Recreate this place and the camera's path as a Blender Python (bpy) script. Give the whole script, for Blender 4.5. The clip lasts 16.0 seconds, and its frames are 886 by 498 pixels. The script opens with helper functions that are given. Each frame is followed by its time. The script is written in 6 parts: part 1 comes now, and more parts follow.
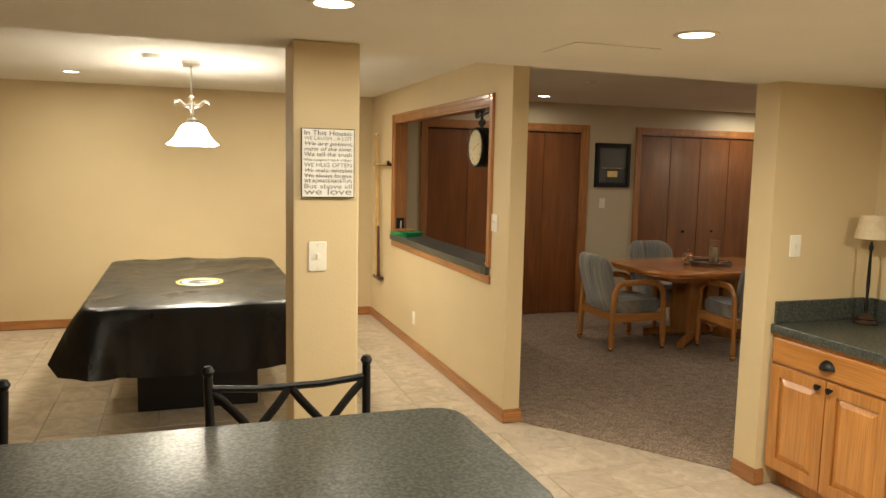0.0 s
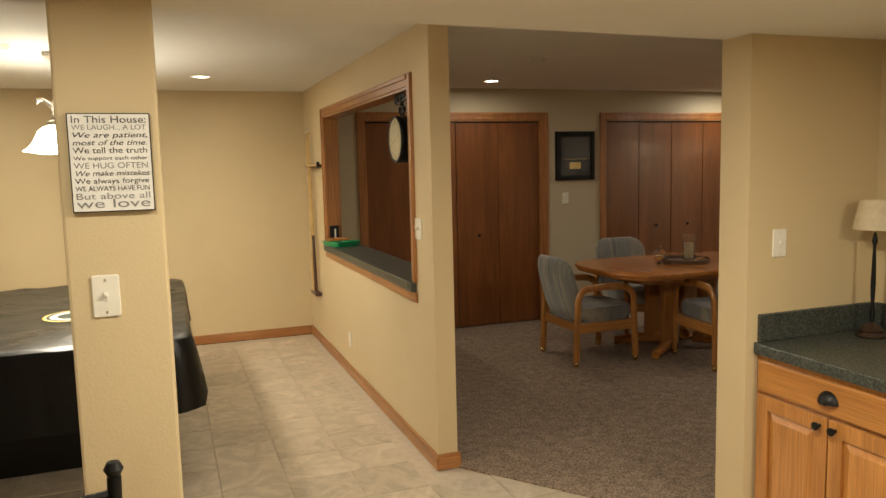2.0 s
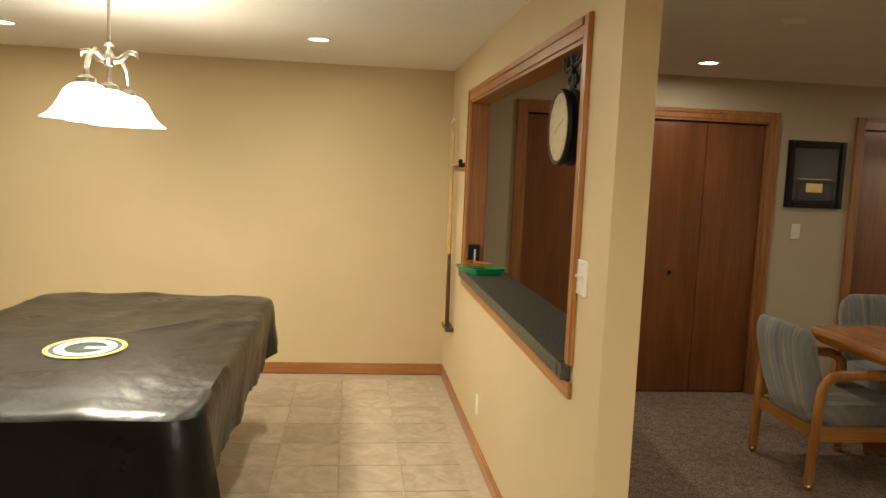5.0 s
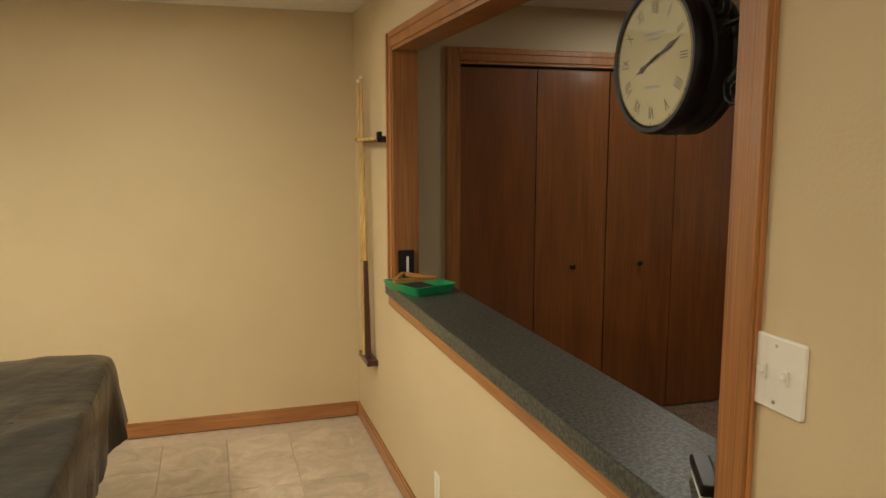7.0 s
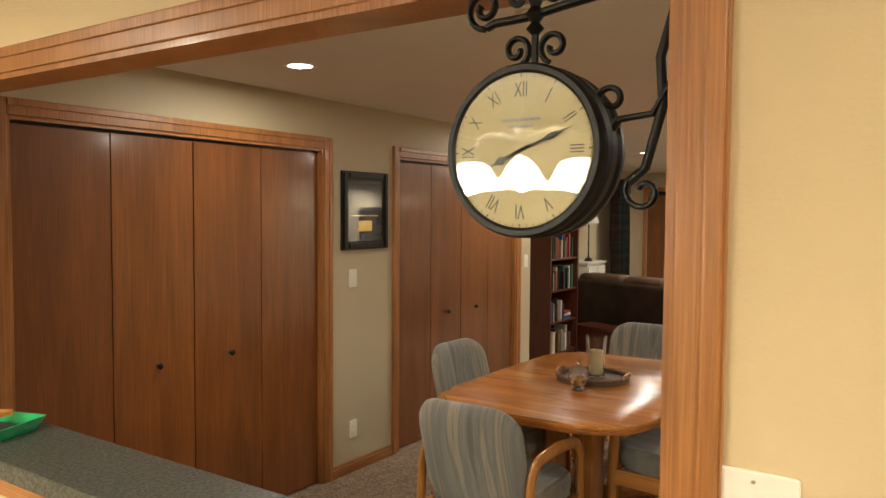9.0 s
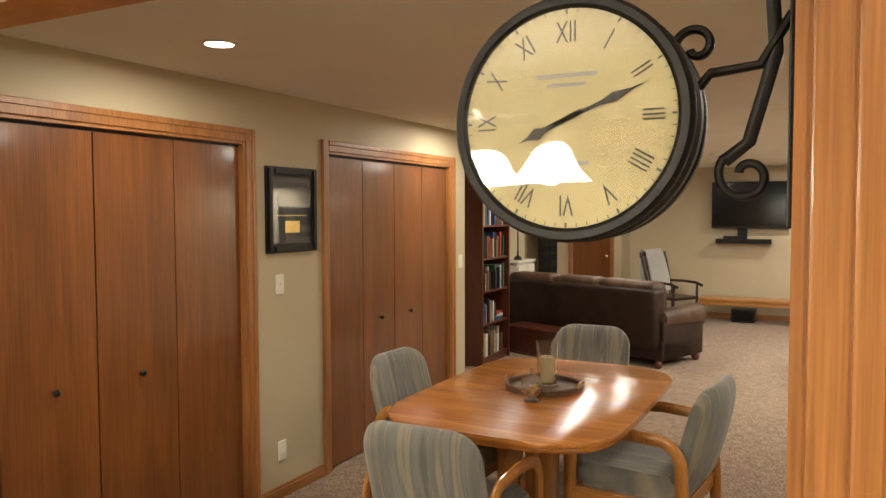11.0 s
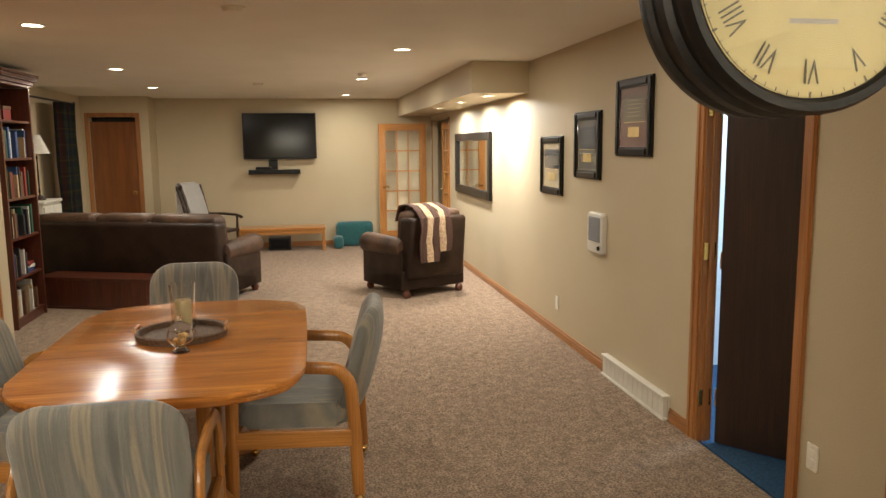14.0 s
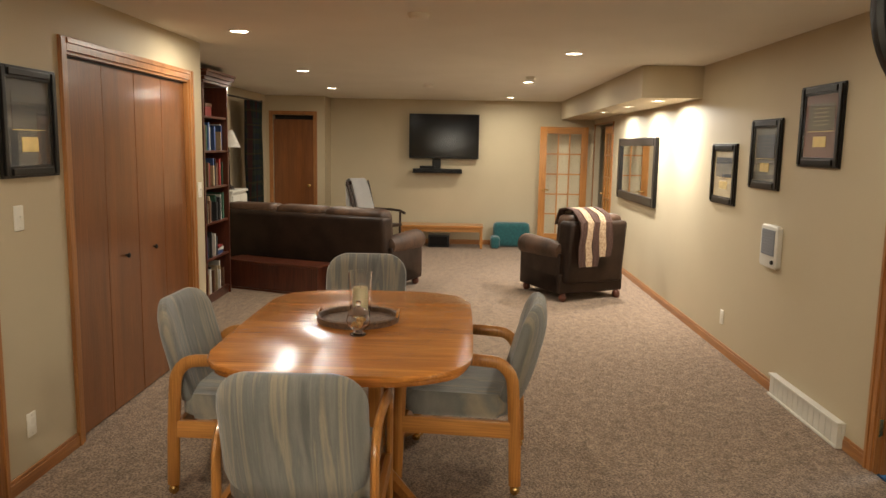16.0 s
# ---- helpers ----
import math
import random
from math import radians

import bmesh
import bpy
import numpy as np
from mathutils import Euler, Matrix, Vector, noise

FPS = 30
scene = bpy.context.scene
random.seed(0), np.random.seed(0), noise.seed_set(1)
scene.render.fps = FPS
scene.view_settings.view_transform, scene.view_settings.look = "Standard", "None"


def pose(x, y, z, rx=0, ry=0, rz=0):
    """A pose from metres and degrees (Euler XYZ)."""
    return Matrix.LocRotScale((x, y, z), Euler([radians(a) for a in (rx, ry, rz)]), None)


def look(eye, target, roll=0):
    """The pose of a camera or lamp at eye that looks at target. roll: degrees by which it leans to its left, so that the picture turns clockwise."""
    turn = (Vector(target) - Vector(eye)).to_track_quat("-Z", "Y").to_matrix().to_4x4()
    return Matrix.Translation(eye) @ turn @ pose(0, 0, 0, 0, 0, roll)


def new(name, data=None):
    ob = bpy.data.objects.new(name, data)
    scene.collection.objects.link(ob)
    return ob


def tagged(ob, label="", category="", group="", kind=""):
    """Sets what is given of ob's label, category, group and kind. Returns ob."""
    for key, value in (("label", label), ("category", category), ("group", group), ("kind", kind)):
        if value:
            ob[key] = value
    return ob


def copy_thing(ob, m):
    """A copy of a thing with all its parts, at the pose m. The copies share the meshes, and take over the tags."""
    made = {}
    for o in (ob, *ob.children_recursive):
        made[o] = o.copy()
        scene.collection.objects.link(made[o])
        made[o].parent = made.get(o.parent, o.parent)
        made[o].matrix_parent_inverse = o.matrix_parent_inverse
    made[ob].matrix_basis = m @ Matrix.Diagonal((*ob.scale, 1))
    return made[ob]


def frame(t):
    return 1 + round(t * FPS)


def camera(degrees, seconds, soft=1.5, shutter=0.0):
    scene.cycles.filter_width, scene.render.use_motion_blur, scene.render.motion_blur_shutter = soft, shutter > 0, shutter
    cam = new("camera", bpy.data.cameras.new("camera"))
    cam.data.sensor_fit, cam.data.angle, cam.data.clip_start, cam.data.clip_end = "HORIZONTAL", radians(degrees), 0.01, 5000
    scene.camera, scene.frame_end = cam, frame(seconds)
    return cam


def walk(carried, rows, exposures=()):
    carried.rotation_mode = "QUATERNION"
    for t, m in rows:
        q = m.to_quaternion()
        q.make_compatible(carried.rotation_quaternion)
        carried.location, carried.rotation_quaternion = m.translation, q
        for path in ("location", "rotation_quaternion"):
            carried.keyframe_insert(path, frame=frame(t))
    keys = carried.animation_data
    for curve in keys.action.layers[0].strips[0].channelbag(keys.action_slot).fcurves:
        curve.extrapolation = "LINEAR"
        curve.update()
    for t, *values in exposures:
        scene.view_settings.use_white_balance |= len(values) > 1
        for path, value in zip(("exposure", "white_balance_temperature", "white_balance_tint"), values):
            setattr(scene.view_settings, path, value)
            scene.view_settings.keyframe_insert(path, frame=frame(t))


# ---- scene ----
cam = camera(61.3, 16.0)
PATH = [
    (0, (0.261, -0.691, 1.652), (0.913, 1.187, 1.431), 1.2),
    (0.5, (0.385, -0.597, 1.649), (0.989, 1.297, 1.438), 1.3),
    (1, (0.554, -0.476, 1.642), (1.072, 1.44, 1.398), 1.0),
    (1.5, (0.733, -0.227, 1.62), (1.421, 1.633, 1.366), -0.3),
    (2, (0.917, -0.022, 1.621), (1.6, 1.844, 1.402), -1.4),
    (2.5, (1.156, 0.157, 1.621), (1.635, 2.081, 1.36), 0.1),
    (3, (1.309, 0.398, 1.604), (1.77, 2.327, 1.348), 1.3),
    (3.5, (1.414, 0.667, 1.602), (1.71, 2.631, 1.365), 2.4),
    (3.7, (1.457, 0.771, 1.606), (1.685, 2.746, 1.393), 3.1),
    (5.8, (1.437, 2.10, 1.615), (1.745, 4.066, 1.405), 0.6),
    (6, (1.424, 2.249, 1.623), (1.832, 4.194, 1.401), -0.4),
    (6.5, (1.409, 2.611, 1.614), (1.943, 4.515, 1.316), -0.3),
    (7, (1.390, 2.969, 1.628), (1.976, 4.861, 1.352), -0.0),
    (7.5, (1.315, 3.244, 1.634), (2.24, 5.006, 1.435), -0.9),
    (8, (1.316, 3.452, 1.645), (2.446, 5.091, 1.451), 0.8),
    (8.5, (1.288, 3.582, 1.687), (2.648, 5.047, 1.608), 2.1),
    (9, (1.14, 3.661, 1.686), (2.796, 4.777, 1.59), 0.4),
    (9.2, (1.053, 3.673, 1.686), (2.787, 4.665, 1.605), 0.9),
    (11.5, (1.443, 4.111, 1.677), (3.233, 4.995, 1.56), -0.8),
    (12, (1.468, 4.295, 1.646), (3.333, 4.999, 1.486), 0.2),
    (12.5, (1.628, 4.451, 1.661), (3.564, 4.92, 1.48), -0.5),
    (13, (1.588, 4.556, 1.63), (3.573, 4.64, 1.402), -0.8),
    (13.5, (1.581, 4.684, 1.626), (3.54, 4.384, 1.358), -1.0),
    (14, (1.531, 4.703, 1.623), (3.48, 4.351, 1.346), -0.6),
    (14.5, (1.468, 4.697, 1.617), (3.411, 4.341, 1.303), -0.2),
    (15, (1.408, 4.721, 1.624), (3.369, 4.453, 1.339), 0.2),
    (15.5, (1.415, 4.742, 1.626), (3.393, 4.619, 1.353), 0.7),
    (16, (1.44, 4.794, 1.625), (3.421, 4.841, 1.352), 1.0),
]
walk(cam, [(t, look(eye, target, roll)) for t, eye, target, roll in PATH],
     [(0, -0.1), (1.5, -0.2), (2.5, -0.45), (3, -0.4), (3.5, -0.17), (6, -0.3), (7, -0.6), (8.5, 0.05), (9, 0.55), (12, 0.8), (14.5, 0.65), (16, 0.6)])

# ---- light ----
world = bpy.data.worlds.new("world")
scene.world = world
world.use_nodes = True
world.node_tree.nodes["Background"].inputs[0].default_value = (0.9, 0.85, 0.8, 1)
world.node_tree.nodes["Background"].inputs[1].default_value = 0.005

CEIL = 2.37       # ceiling of the pool room and the carpeted room
LOW = 2.11        # dropped ceiling over the kitchen


def lamp(name, kind, m, watts, colour, size=0.1, spread=180):
    data = bpy.data.lights.new(name, kind)
    data.energy, data.color = watts, colour
    if kind == "AREA":
        data.shape, data.size, data.spread = "DISK", size, radians(spread)
    elif kind == "SPOT":
        data.spot_size, data.spot_blend, data.shadow_soft_size = radians(spread), 0.6, size
    else:
        data.shadow_soft_size = size
    ob = new(name, data)
    ob.matrix_world = m
    return ob


WARM = (1.0, 0.925, 0.74)
MILD = (1.0, 0.93, 0.785)
# downlights: x, y, ceiling height, watts, colour
# (1.23, 3.35) is unseen, added to brighten the partition wall
CANS = [(1.225, 6.235, CEIL, 15, WARM), (-0.61, 6.32, CEIL, 18, WARM), (1.23, 3.35, CEIL, 10, WARM),
        # (0.7, -1.5) and (2.75, -0.25) are unseen fill, added behind the viewpoint
        (1.90, 1.475, LOW, 46, WARM), (0.675, 1.50, LOW, 8, WARM), (0.7, -1.5, LOW, 27, WARM), (2.75, -0.25, LOW, 50, WARM),
        (3.69, 6.19, CEIL, 9, MILD), (6.60, 6.315, CEIL, 13, MILD), (9.29, 6.46, CEIL, 14, MILD), (11.62, 6.57, CEIL, 14, MILD),
        # (5.1, 3.70) has no visible source; added to lift the near carpet
        (7.55, 3.925, CEIL, 14, MILD), (10.23, 4.05, CEIL, 13, MILD), (12.965, 4.085, CEIL, 15, MILD), (5.1, 3.70, CEIL, 7, MILD)]
for cx, cy, cz, cw, cc in CANS:
    lamp("downlight_and_fill_lamp", "AREA", pose(cx, cy, cz - 0.03), cw, cc, 0.12, 180)
SOFFIT_CANS = [(8.70, 2.95), (9.77, 3.0), (11.06, 3.02)]
SOFFIT_Z = 2.085
for sx, sy in SOFFIT_CANS:
    lamp("soffit_lamp", "AREA", pose(sx, sy, SOFFIT_Z - 0.02), 25, (1.0, 0.965, 0.90), 0.09, 172)
PEND = (0.325, 5.205)
for sy in (-0.3, 0.0, 0.3):
    lamp("pendant_lamp", "POINT", pose(PEND[0], PEND[1] + sy, 1.80), 28, WARM, 0.05)

# ---- helpers for meshes ----


def obj(name, bm, material, parent=None, label="", smooth=False):
    me = bpy.data.meshes.new(name)
    bm.normal_update()
    bm.to_mesh(me)
    bm.free()
    if smooth:
        for p in me.polygons:
            p.use_smooth = True
        me.set_sharp_from_angle(angle=radians(38))
    for m in (material if isinstance(material, (list, tuple)) else [material]):
        me.materials.append(m)
    ob = new(name, me)
    if parent:
        ob.parent = parent
    if label:
        ob["label"] = label
    return ob


def part(name, bm, material, parent, label="", smooth=False):
    return obj(name, bm, material, parent, label, smooth)


def thing(name, label, category, group="", m=None):
    ob = new(name)
    ob.empty_display_size = 0.1
    if m is not None:
        ob.matrix_world = m
    return tagged(ob, label, category, group)


def box(bm, x0, y0, z0, x1, y1, z1, bevel=0.0, seg=2):
    vs = [bm.verts.new(v) for v in ((x0, y0, z0), (x1, y0, z0), (x1, y1, z0), (x0, y1, z0), (x0, y0, z1), (x1, y0, z1), (x1, y1, z1), (x0, y1, z1))]
    fs = [bm.faces.new([vs[i] for i in f]) for f in ((3, 2, 1, 0), (4, 5, 6, 7), (0, 1, 5, 4), (1, 2, 6, 5), (2, 3, 7, 6), (3, 0, 4, 7))]
    if bevel:
        es = list({e for f in fs for e in f.edges})
        bmesh.ops.bevel(bm, geom=es, offset=bevel, segments=seg, affect="EDGES", profile=0.6)
    return bm


def boxes(*args, bevel=0.0):
    bm = bmesh.new()
    for a in args:
        box(bm, *a, bevel=bevel)
    return bm


def lathe(profile, n=32, centre=(0, 0, 0), bm=None):
    """A turned body about z from (radius, height) pairs."""
    bm = bm or bmesh.new()
    cx, cy, cz = centre
    rings = []
    for r, z in profile:
        if r < 1e-5:
            rings.append([bm.verts.new((cx, cy, cz + z))])
        else:
            rings.append([bm.verts.new((cx + r * math.cos(2 * math.pi * i / n), cy + r * math.sin(2 * math.pi * i / n), cz + z)) for i in range(n)])
    for a, b in zip(rings, rings[1:]):
        for i in range(n):
            j = (i + 1) % n
            if len(a) == 1 and len(b) == 1:
                continue
            if len(a) == 1:
                bm.faces.new((a[0], b[i], b[j]))
            elif len(b) == 1:
                bm.faces.new((a[i], a[j], b[0]))
            else:
                bm.faces.new((a[i], a[j], b[j], b[i]))
    bmesh.ops.recalc_face_normals(bm, faces=bm.faces)
    return bm


def tube(points, radius, n=8, bm=None, flat=1.0, closed=False):
    """A bar swept along points; radius may be a list; flat squeezes it across its first side."""
    bm = bm or bmesh.new()
    pts = [Vector(p) for p in points]
    rads = radius if isinstance(radius, (list, tuple)) else [radius] * len(pts)
    rings, up = [], None
    for i, p in enumerate(pts):
        d = (pts[(i + 1) % len(pts)] - pts[i - 1]) if closed else (pts[min(i + 1, len(pts) - 1)] - pts[max(i - 1, 0)])
        d.normalize()
        if up is None:
            up = Vector((0, 0, 1)) if abs(d.z) < 0.9 else Vector((1, 0, 0))
        s = d.cross(up).normalized()
        up = s.cross(d).normalized()
        rings.append([bm.verts.new(p + rads[i] * (math.cos(a) * s * flat + math.sin(a) * up)) for a in (2 * math.pi * (k + 0.5) / n for k in range(n))])
    pairs = list(zip(rings, rings[1:])) + ([(rings[-1], rings[0])] if closed else [])
    for a, b in pairs:
        for k in range(n):
            bm.faces.new((a[k], a[(k + 1) % n], b[(k + 1) % n], b[k]))
    if not closed:
        bm.faces.new(rings[0][::-1])
        bm.faces.new(rings[-1])
    bmesh.ops.recalc_face_normals(bm, faces=bm.faces)
    return bm


def extrude(outline, z0, z1, bevel=0.0, bm=None, seg=3, only_top=False):
    """A plate from a 2D outline between two heights, its rims rounded."""
    bm = bm or bmesh.new()
    lo = [bm.verts.new((x, y, z0)) for x, y in outline]
    hi = [bm.verts.new((x, y, z1)) for x, y in outline]
    f0, f1 = bm.faces.new(lo[::-1]), bm.faces.new(hi)
    n = len(lo)
    for i in range(n):
        bm.faces.new((lo[i], lo[(i + 1) % n], hi[(i + 1) % n], hi[i]))
    if bevel:
        es = list(f1.edges) + ([] if only_top else list(f0.edges))
        bmesh.ops.bevel(bm, geom=es, offset=bevel, segments=seg, affect="EDGES", profile=0.5)
    bmesh.ops.recalc_face_normals(bm, faces=bm.faces)
    return bm


def round_rect(x0, y0, x1, y1, r, n=6):
    out = []
    for cx, cy, a0 in ((x1 - r, y1 - r, 0), (x0 + r, y1 - r, 90), (x0 + r, y0 + r, 180), (x1 - r, y0 + r, 270)):
        for k in range(n + 1):
            a = radians(a0 + 90 * k / n)
            out.append((cx + r * math.cos(a), cy + r * math.sin(a)))
    return out


def moved(bm, m):
    bmesh.ops.transform(bm, matrix=m, verts=bm.verts)
    return bm


# ---- materials ----


def material(name, colour, rough=0.5, metal=0.0, second=None, scale=8.0, stretch=(1, 1, 1), detail=4.0, low=0.35, high=0.65,
             bump=0.0, bump_scale=200.0, bump_stretch=(1, 1, 1), fine=0.0, fine_scale=150.0, coat=0.0, per_object=0.0, rough_var=0.0, distort=0.0, sheen=0.0, spec=0.5, coords="Object"):
    m = bpy.data.materials.new(name)
    m.use_nodes = True
    nt = m.node_tree
    bs = nt.nodes["Principled BSDF"]
    N, L = nt.nodes.new, nt.links.new
    bs.inputs["Roughness"].default_value, bs.inputs["Metallic"].default_value = rough, metal
    bs.inputs["Coat Weight"].default_value, bs.inputs["Coat Roughness"].default_value = coat, 0.12
    bs.inputs["Sheen Weight"].default_value = sheen
    bs.inputs["Specular IOR Level"].default_value = spec
    tc = N("ShaderNodeTexCoord")

    def noise_at(sc, st, det, dist=0.0):
        mp, nz = N("ShaderNodeMapping"), N("ShaderNodeTexNoise")
        mp.inputs["Scale"].default_value = st
        nz.inputs["Scale"].default_value, nz.inputs["Detail"].default_value, nz.inputs["Distortion"].default_value = sc, det, dist
        L(tc.outputs[coords], mp.inputs[0])
        if per_object:
            oi, ad = N("ShaderNodeObjectInfo"), N("ShaderNodeVectorMath")
            ml = N("ShaderNodeMath")
            ml.operation, ml.inputs[1].default_value = "MULTIPLY", 37.0
            L(oi.outputs["Random"], ml.inputs[0])
            L(mp.outputs[0], ad.inputs[0]), L(ml.outputs[0], ad.inputs[1])
            L(ad.outputs[0], nz.inputs["Vector"])
        else:
            L(mp.outputs[0], nz.inputs["Vector"])
        return nz

    def mix(a, b, fac, kind="MIX"):
        mx = N("ShaderNodeMix")
        mx.data_type, mx.blend_type = "RGBA", kind
        for sock, val in ((mx.inputs[0], fac), (mx.inputs[6], a), (mx.inputs[7], b)):
            if hasattr(val, "links"):
                L(val, sock)
            else:
                sock.default_value = val
        return mx.outputs[2]

    c1 = (*colour, 1)
    c2 = (*(second or [q * 0.86 for q in colour]), 1)
    nz = noise_at(scale, stretch, detail, distort)
    mr = N("ShaderNodeMapRange")
    mr.inputs[1].default_value, mr.inputs[2].default_value = low, high
    L(nz.outputs[0], mr.inputs[0])
    out = mix(c1, c2, mr.outputs[0])
    if fine:
        nf = noise_at(fine_scale, bump_stretch, 3.0)
        rf = N("ShaderNodeMapRange")
        rf.inputs[1].default_value, rf.inputs[2].default_value, rf.inputs[3].default_value, rf.inputs[4].default_value = 0.3, 0.7, 1 - fine, 1 + fine
        L(nf.outputs[0], rf.inputs[0])
        hv = N("ShaderNodeVectorMath")
        hv.operation = "SCALE"
        L(out, hv.inputs[0]), L(rf.outputs[0], hv.inputs["Scale"])
        out = hv.outputs[0]
    if per_object:
        oi = N("ShaderNodeObjectInfo")
        ro = N("ShaderNodeMapRange")
        ro.inputs[3].default_value, ro.inputs[4].default_value = 1 - per_object, 1 + per_object
        L(oi.outputs["Random"], ro.inputs[0])
        ho = N("ShaderNodeVectorMath")
        ho.operation = "SCALE"
        L(out, ho.inputs[0]), L(ro.outputs[0], ho.inputs["Scale"])
        out = ho.outputs[0]
    L(out, bs.inputs["Base Color"])
    if rough_var:
        rr = N("ShaderNodeMapRange")
        rr.inputs[1].default_value, rr.inputs[2].default_value, rr.inputs[3].default_value, rr.inputs[4].default_value = 0.3, 0.7, rough - rough_var, rough + rough_var
        L(nz.outputs[0], rr.inputs[0]), L(rr.outputs[0], bs.inputs["Roughness"])
    if bump:
        nb, bp = noise_at(bump_scale, bump_stretch, 3.0), N("ShaderNodeBump")
        bp.inputs["Strength"].default_value, bp.inputs["Distance"].default_value = 1.0, bump
        L(nb.outputs[0], bp.inputs["Height"]), L(bp.outputs[0], bs.inputs["Normal"])
    return m


def glow(name, colour, strength):
    m = bpy.data.materials.new(name)
    m.use_nodes = True
    bs = m.node_tree.nodes["Principled BSDF"]
    bs.inputs["Base Color"].default_value = (0.9, 0.88, 0.84, 1)
    bs.inputs["Emission Color"].default_value, bs.inputs["Emission Strength"].default_value = (*colour, 1), strength
    return m


def glass_mat(name, colour=(1, 1, 1), rough=0.0, ior=1.45):
    m = bpy.data.materials.new(name)
    m.use_nodes = True
    bs = m.node_tree.nodes["Principled BSDF"]
    bs.inputs["Base Color"].default_value, bs.inputs["Roughness"].default_value = (*colour, 1), rough
    bs.inputs["Transmission Weight"].default_value, bs.inputs["IOR"].default_value = 1.0, ior
    return m


def wood(name, light, dark, along="z", rough=0.35, coat=0.2, scale=1.0, grain=0.35, per_object=0.05):
    """Long grain along one axis: broad figure, fine pores and a slight relief."""
    s = {"x": (0.12, 1, 1), "y": (1, 0.12, 1), "z": (1, 1, 0.12)}[along]
    f = {"x": (0.02, 1, 1), "y": (1, 0.02, 1), "z": (1, 1, 0.02)}[along]
    return material(name, light, rough, 0, dark, 9 * scale, s, 6, 0.3, 0.7, bump=0.0006, bump_scale=260, bump_stretch=f, fine=grain, fine_scale=190, coat=coat, per_object=per_object, distort=1.2)


PAINT = material("tan_wall_paint", (0.60, 0.475, 0.285), 0.6, second=(0.57, 0.45, 0.268), scale=1.3, bump=0.0007, bump_scale=130, spec=0.3)
GREIGE = material("greige_wall_paint", (0.50, 0.42, 0.285), 0.6, second=(0.475, 0.395, 0.265), scale=1.3, bump=0.0008, bump_scale=110, spec=0.35)
CEILING = material("ceiling_paint", (0.80, 0.77, 0.70), 0.8, second=(0.77, 0.74, 0.67), scale=2, bump=0.0015, bump_scale=70, spec=0.2)
CARPET = material("brown_carpet", (0.34, 0.24, 0.166), 1.0, second=(0.20, 0.138, 0.094), scale=15, detail=10, low=0.28, high=0.74, bump=0.014, bump_scale=110, fine=0.6, fine_scale=90, sheen=0.12, spec=0.05)
TILE = material("stone_look_tile", (0.53, 0.435, 0.325), 0.42, second=(0.40, 0.33, 0.24), scale=5, detail=8, low=0.32, high=0.62, bump=0.0012, bump_scale=30, fine=0.06, fine_scale=40, per_object=0.11, distort=2.0, rough_var=0.08)
GROUT = material("tile_joint", (0.52, 0.43, 0.325), 0.7, second=(0.45, 0.37, 0.275), scale=20)
OAK = wood("oak_trim", (0.39, 0.165, 0.050), (0.27, 0.105, 0.030), "z", grain=0.26)
OAK_X = wood("oak_trim_x", (0.39, 0.165, 0.050), (0.27, 0.105, 0.030), "x", grain=0.26)
OAK_Y = wood("oak_trim_y", (0.39, 0.165, 0.050), (0.27, 0.105, 0.030), "y", grain=0.26)
SLAB = wood("stained_slab_door", (0.215, 0.072, 0.0165), (0.135, 0.043, 0.0095), "z", rough=0.32, coat=0.55, scale=0.7, grain=0.22)
HONEY = wood("honey_oak", (0.50, 0.222, 0.056), (0.36, 0.145, 0.032), "z", rough=0.28, scale=1.2, grain=0.22)
HONEY_X = wood("honey_oak_x", (0.50, 0.222, 0.056), (0.36, 0.145, 0.032), "x", rough=0.28, scale=1.2, grain=0.22)
HONEY_Y = wood("honey_oak_y", (0.50, 0.222, 0.056), (0.36, 0.145, 0.032), "y", rough=0.28, scale=1.2, grain=0.22)
TABLE = wood("glossy_table_oak", (0.50, 0.19, 0.034), (0.30, 0.10, 0.018), "y", rough=0.2, coat=0.14, scale=1.1, grain=0.28)
CHERRY = wood("dark_cherry", (0.115, 0.032, 0.016), (0.07, 0.02, 0.011), "z", rough=0.3, coat=0.3)
WALNUT = wood("dark_walnut", (0.034, 0.015, 0.008), (0.02, 0.009, 0.005), "z", rough=0.45, coat=0.04)
LAMINATE = material("speckled_laminate", (0.072, 0.077, 0.064), 0.38, second=(0.025, 0.029, 0.025), scale=95, detail=3, low=0.4, high=0.6, fine=0.5, fine_scale=160, spec=0.5, rough_var=0.06)
BLACK_IRON = material("black_iron", (0.006, 0.0056, 0.0055), 0.42, 0.0, spec=0.3, scale=40, bump=0.0006, bump_scale=120)
WHITE = material("white_plastic", (0.78, 0.74, 0.64), 0.35, second=(0.74, 0.70, 0.60), scale=6)
BRASS = material("brass", (0.80, 0.56, 0.22), 0.22, 1.0, second=(0.70, 0.46, 0.17), scale=30)
STEEL = material("brushed_nickel", (0.62, 0.58, 0.52), 0.28, 1.0, scale=60)
BLACK = material("black_plastic", (0.009, 0.009, 0.0095), 0.32, scale=10, spec=0.35)
DARK = material("dark_void", (0.02, 0.016, 0.013), 0.9, scale=10)
LIT = glow("lamp_lens", (1.0, 0.88, 0.68), 14.0)
SHADE_GLOW = glow("lit_glass_shade", (1.0, 0.92, 0.75), 19.0)

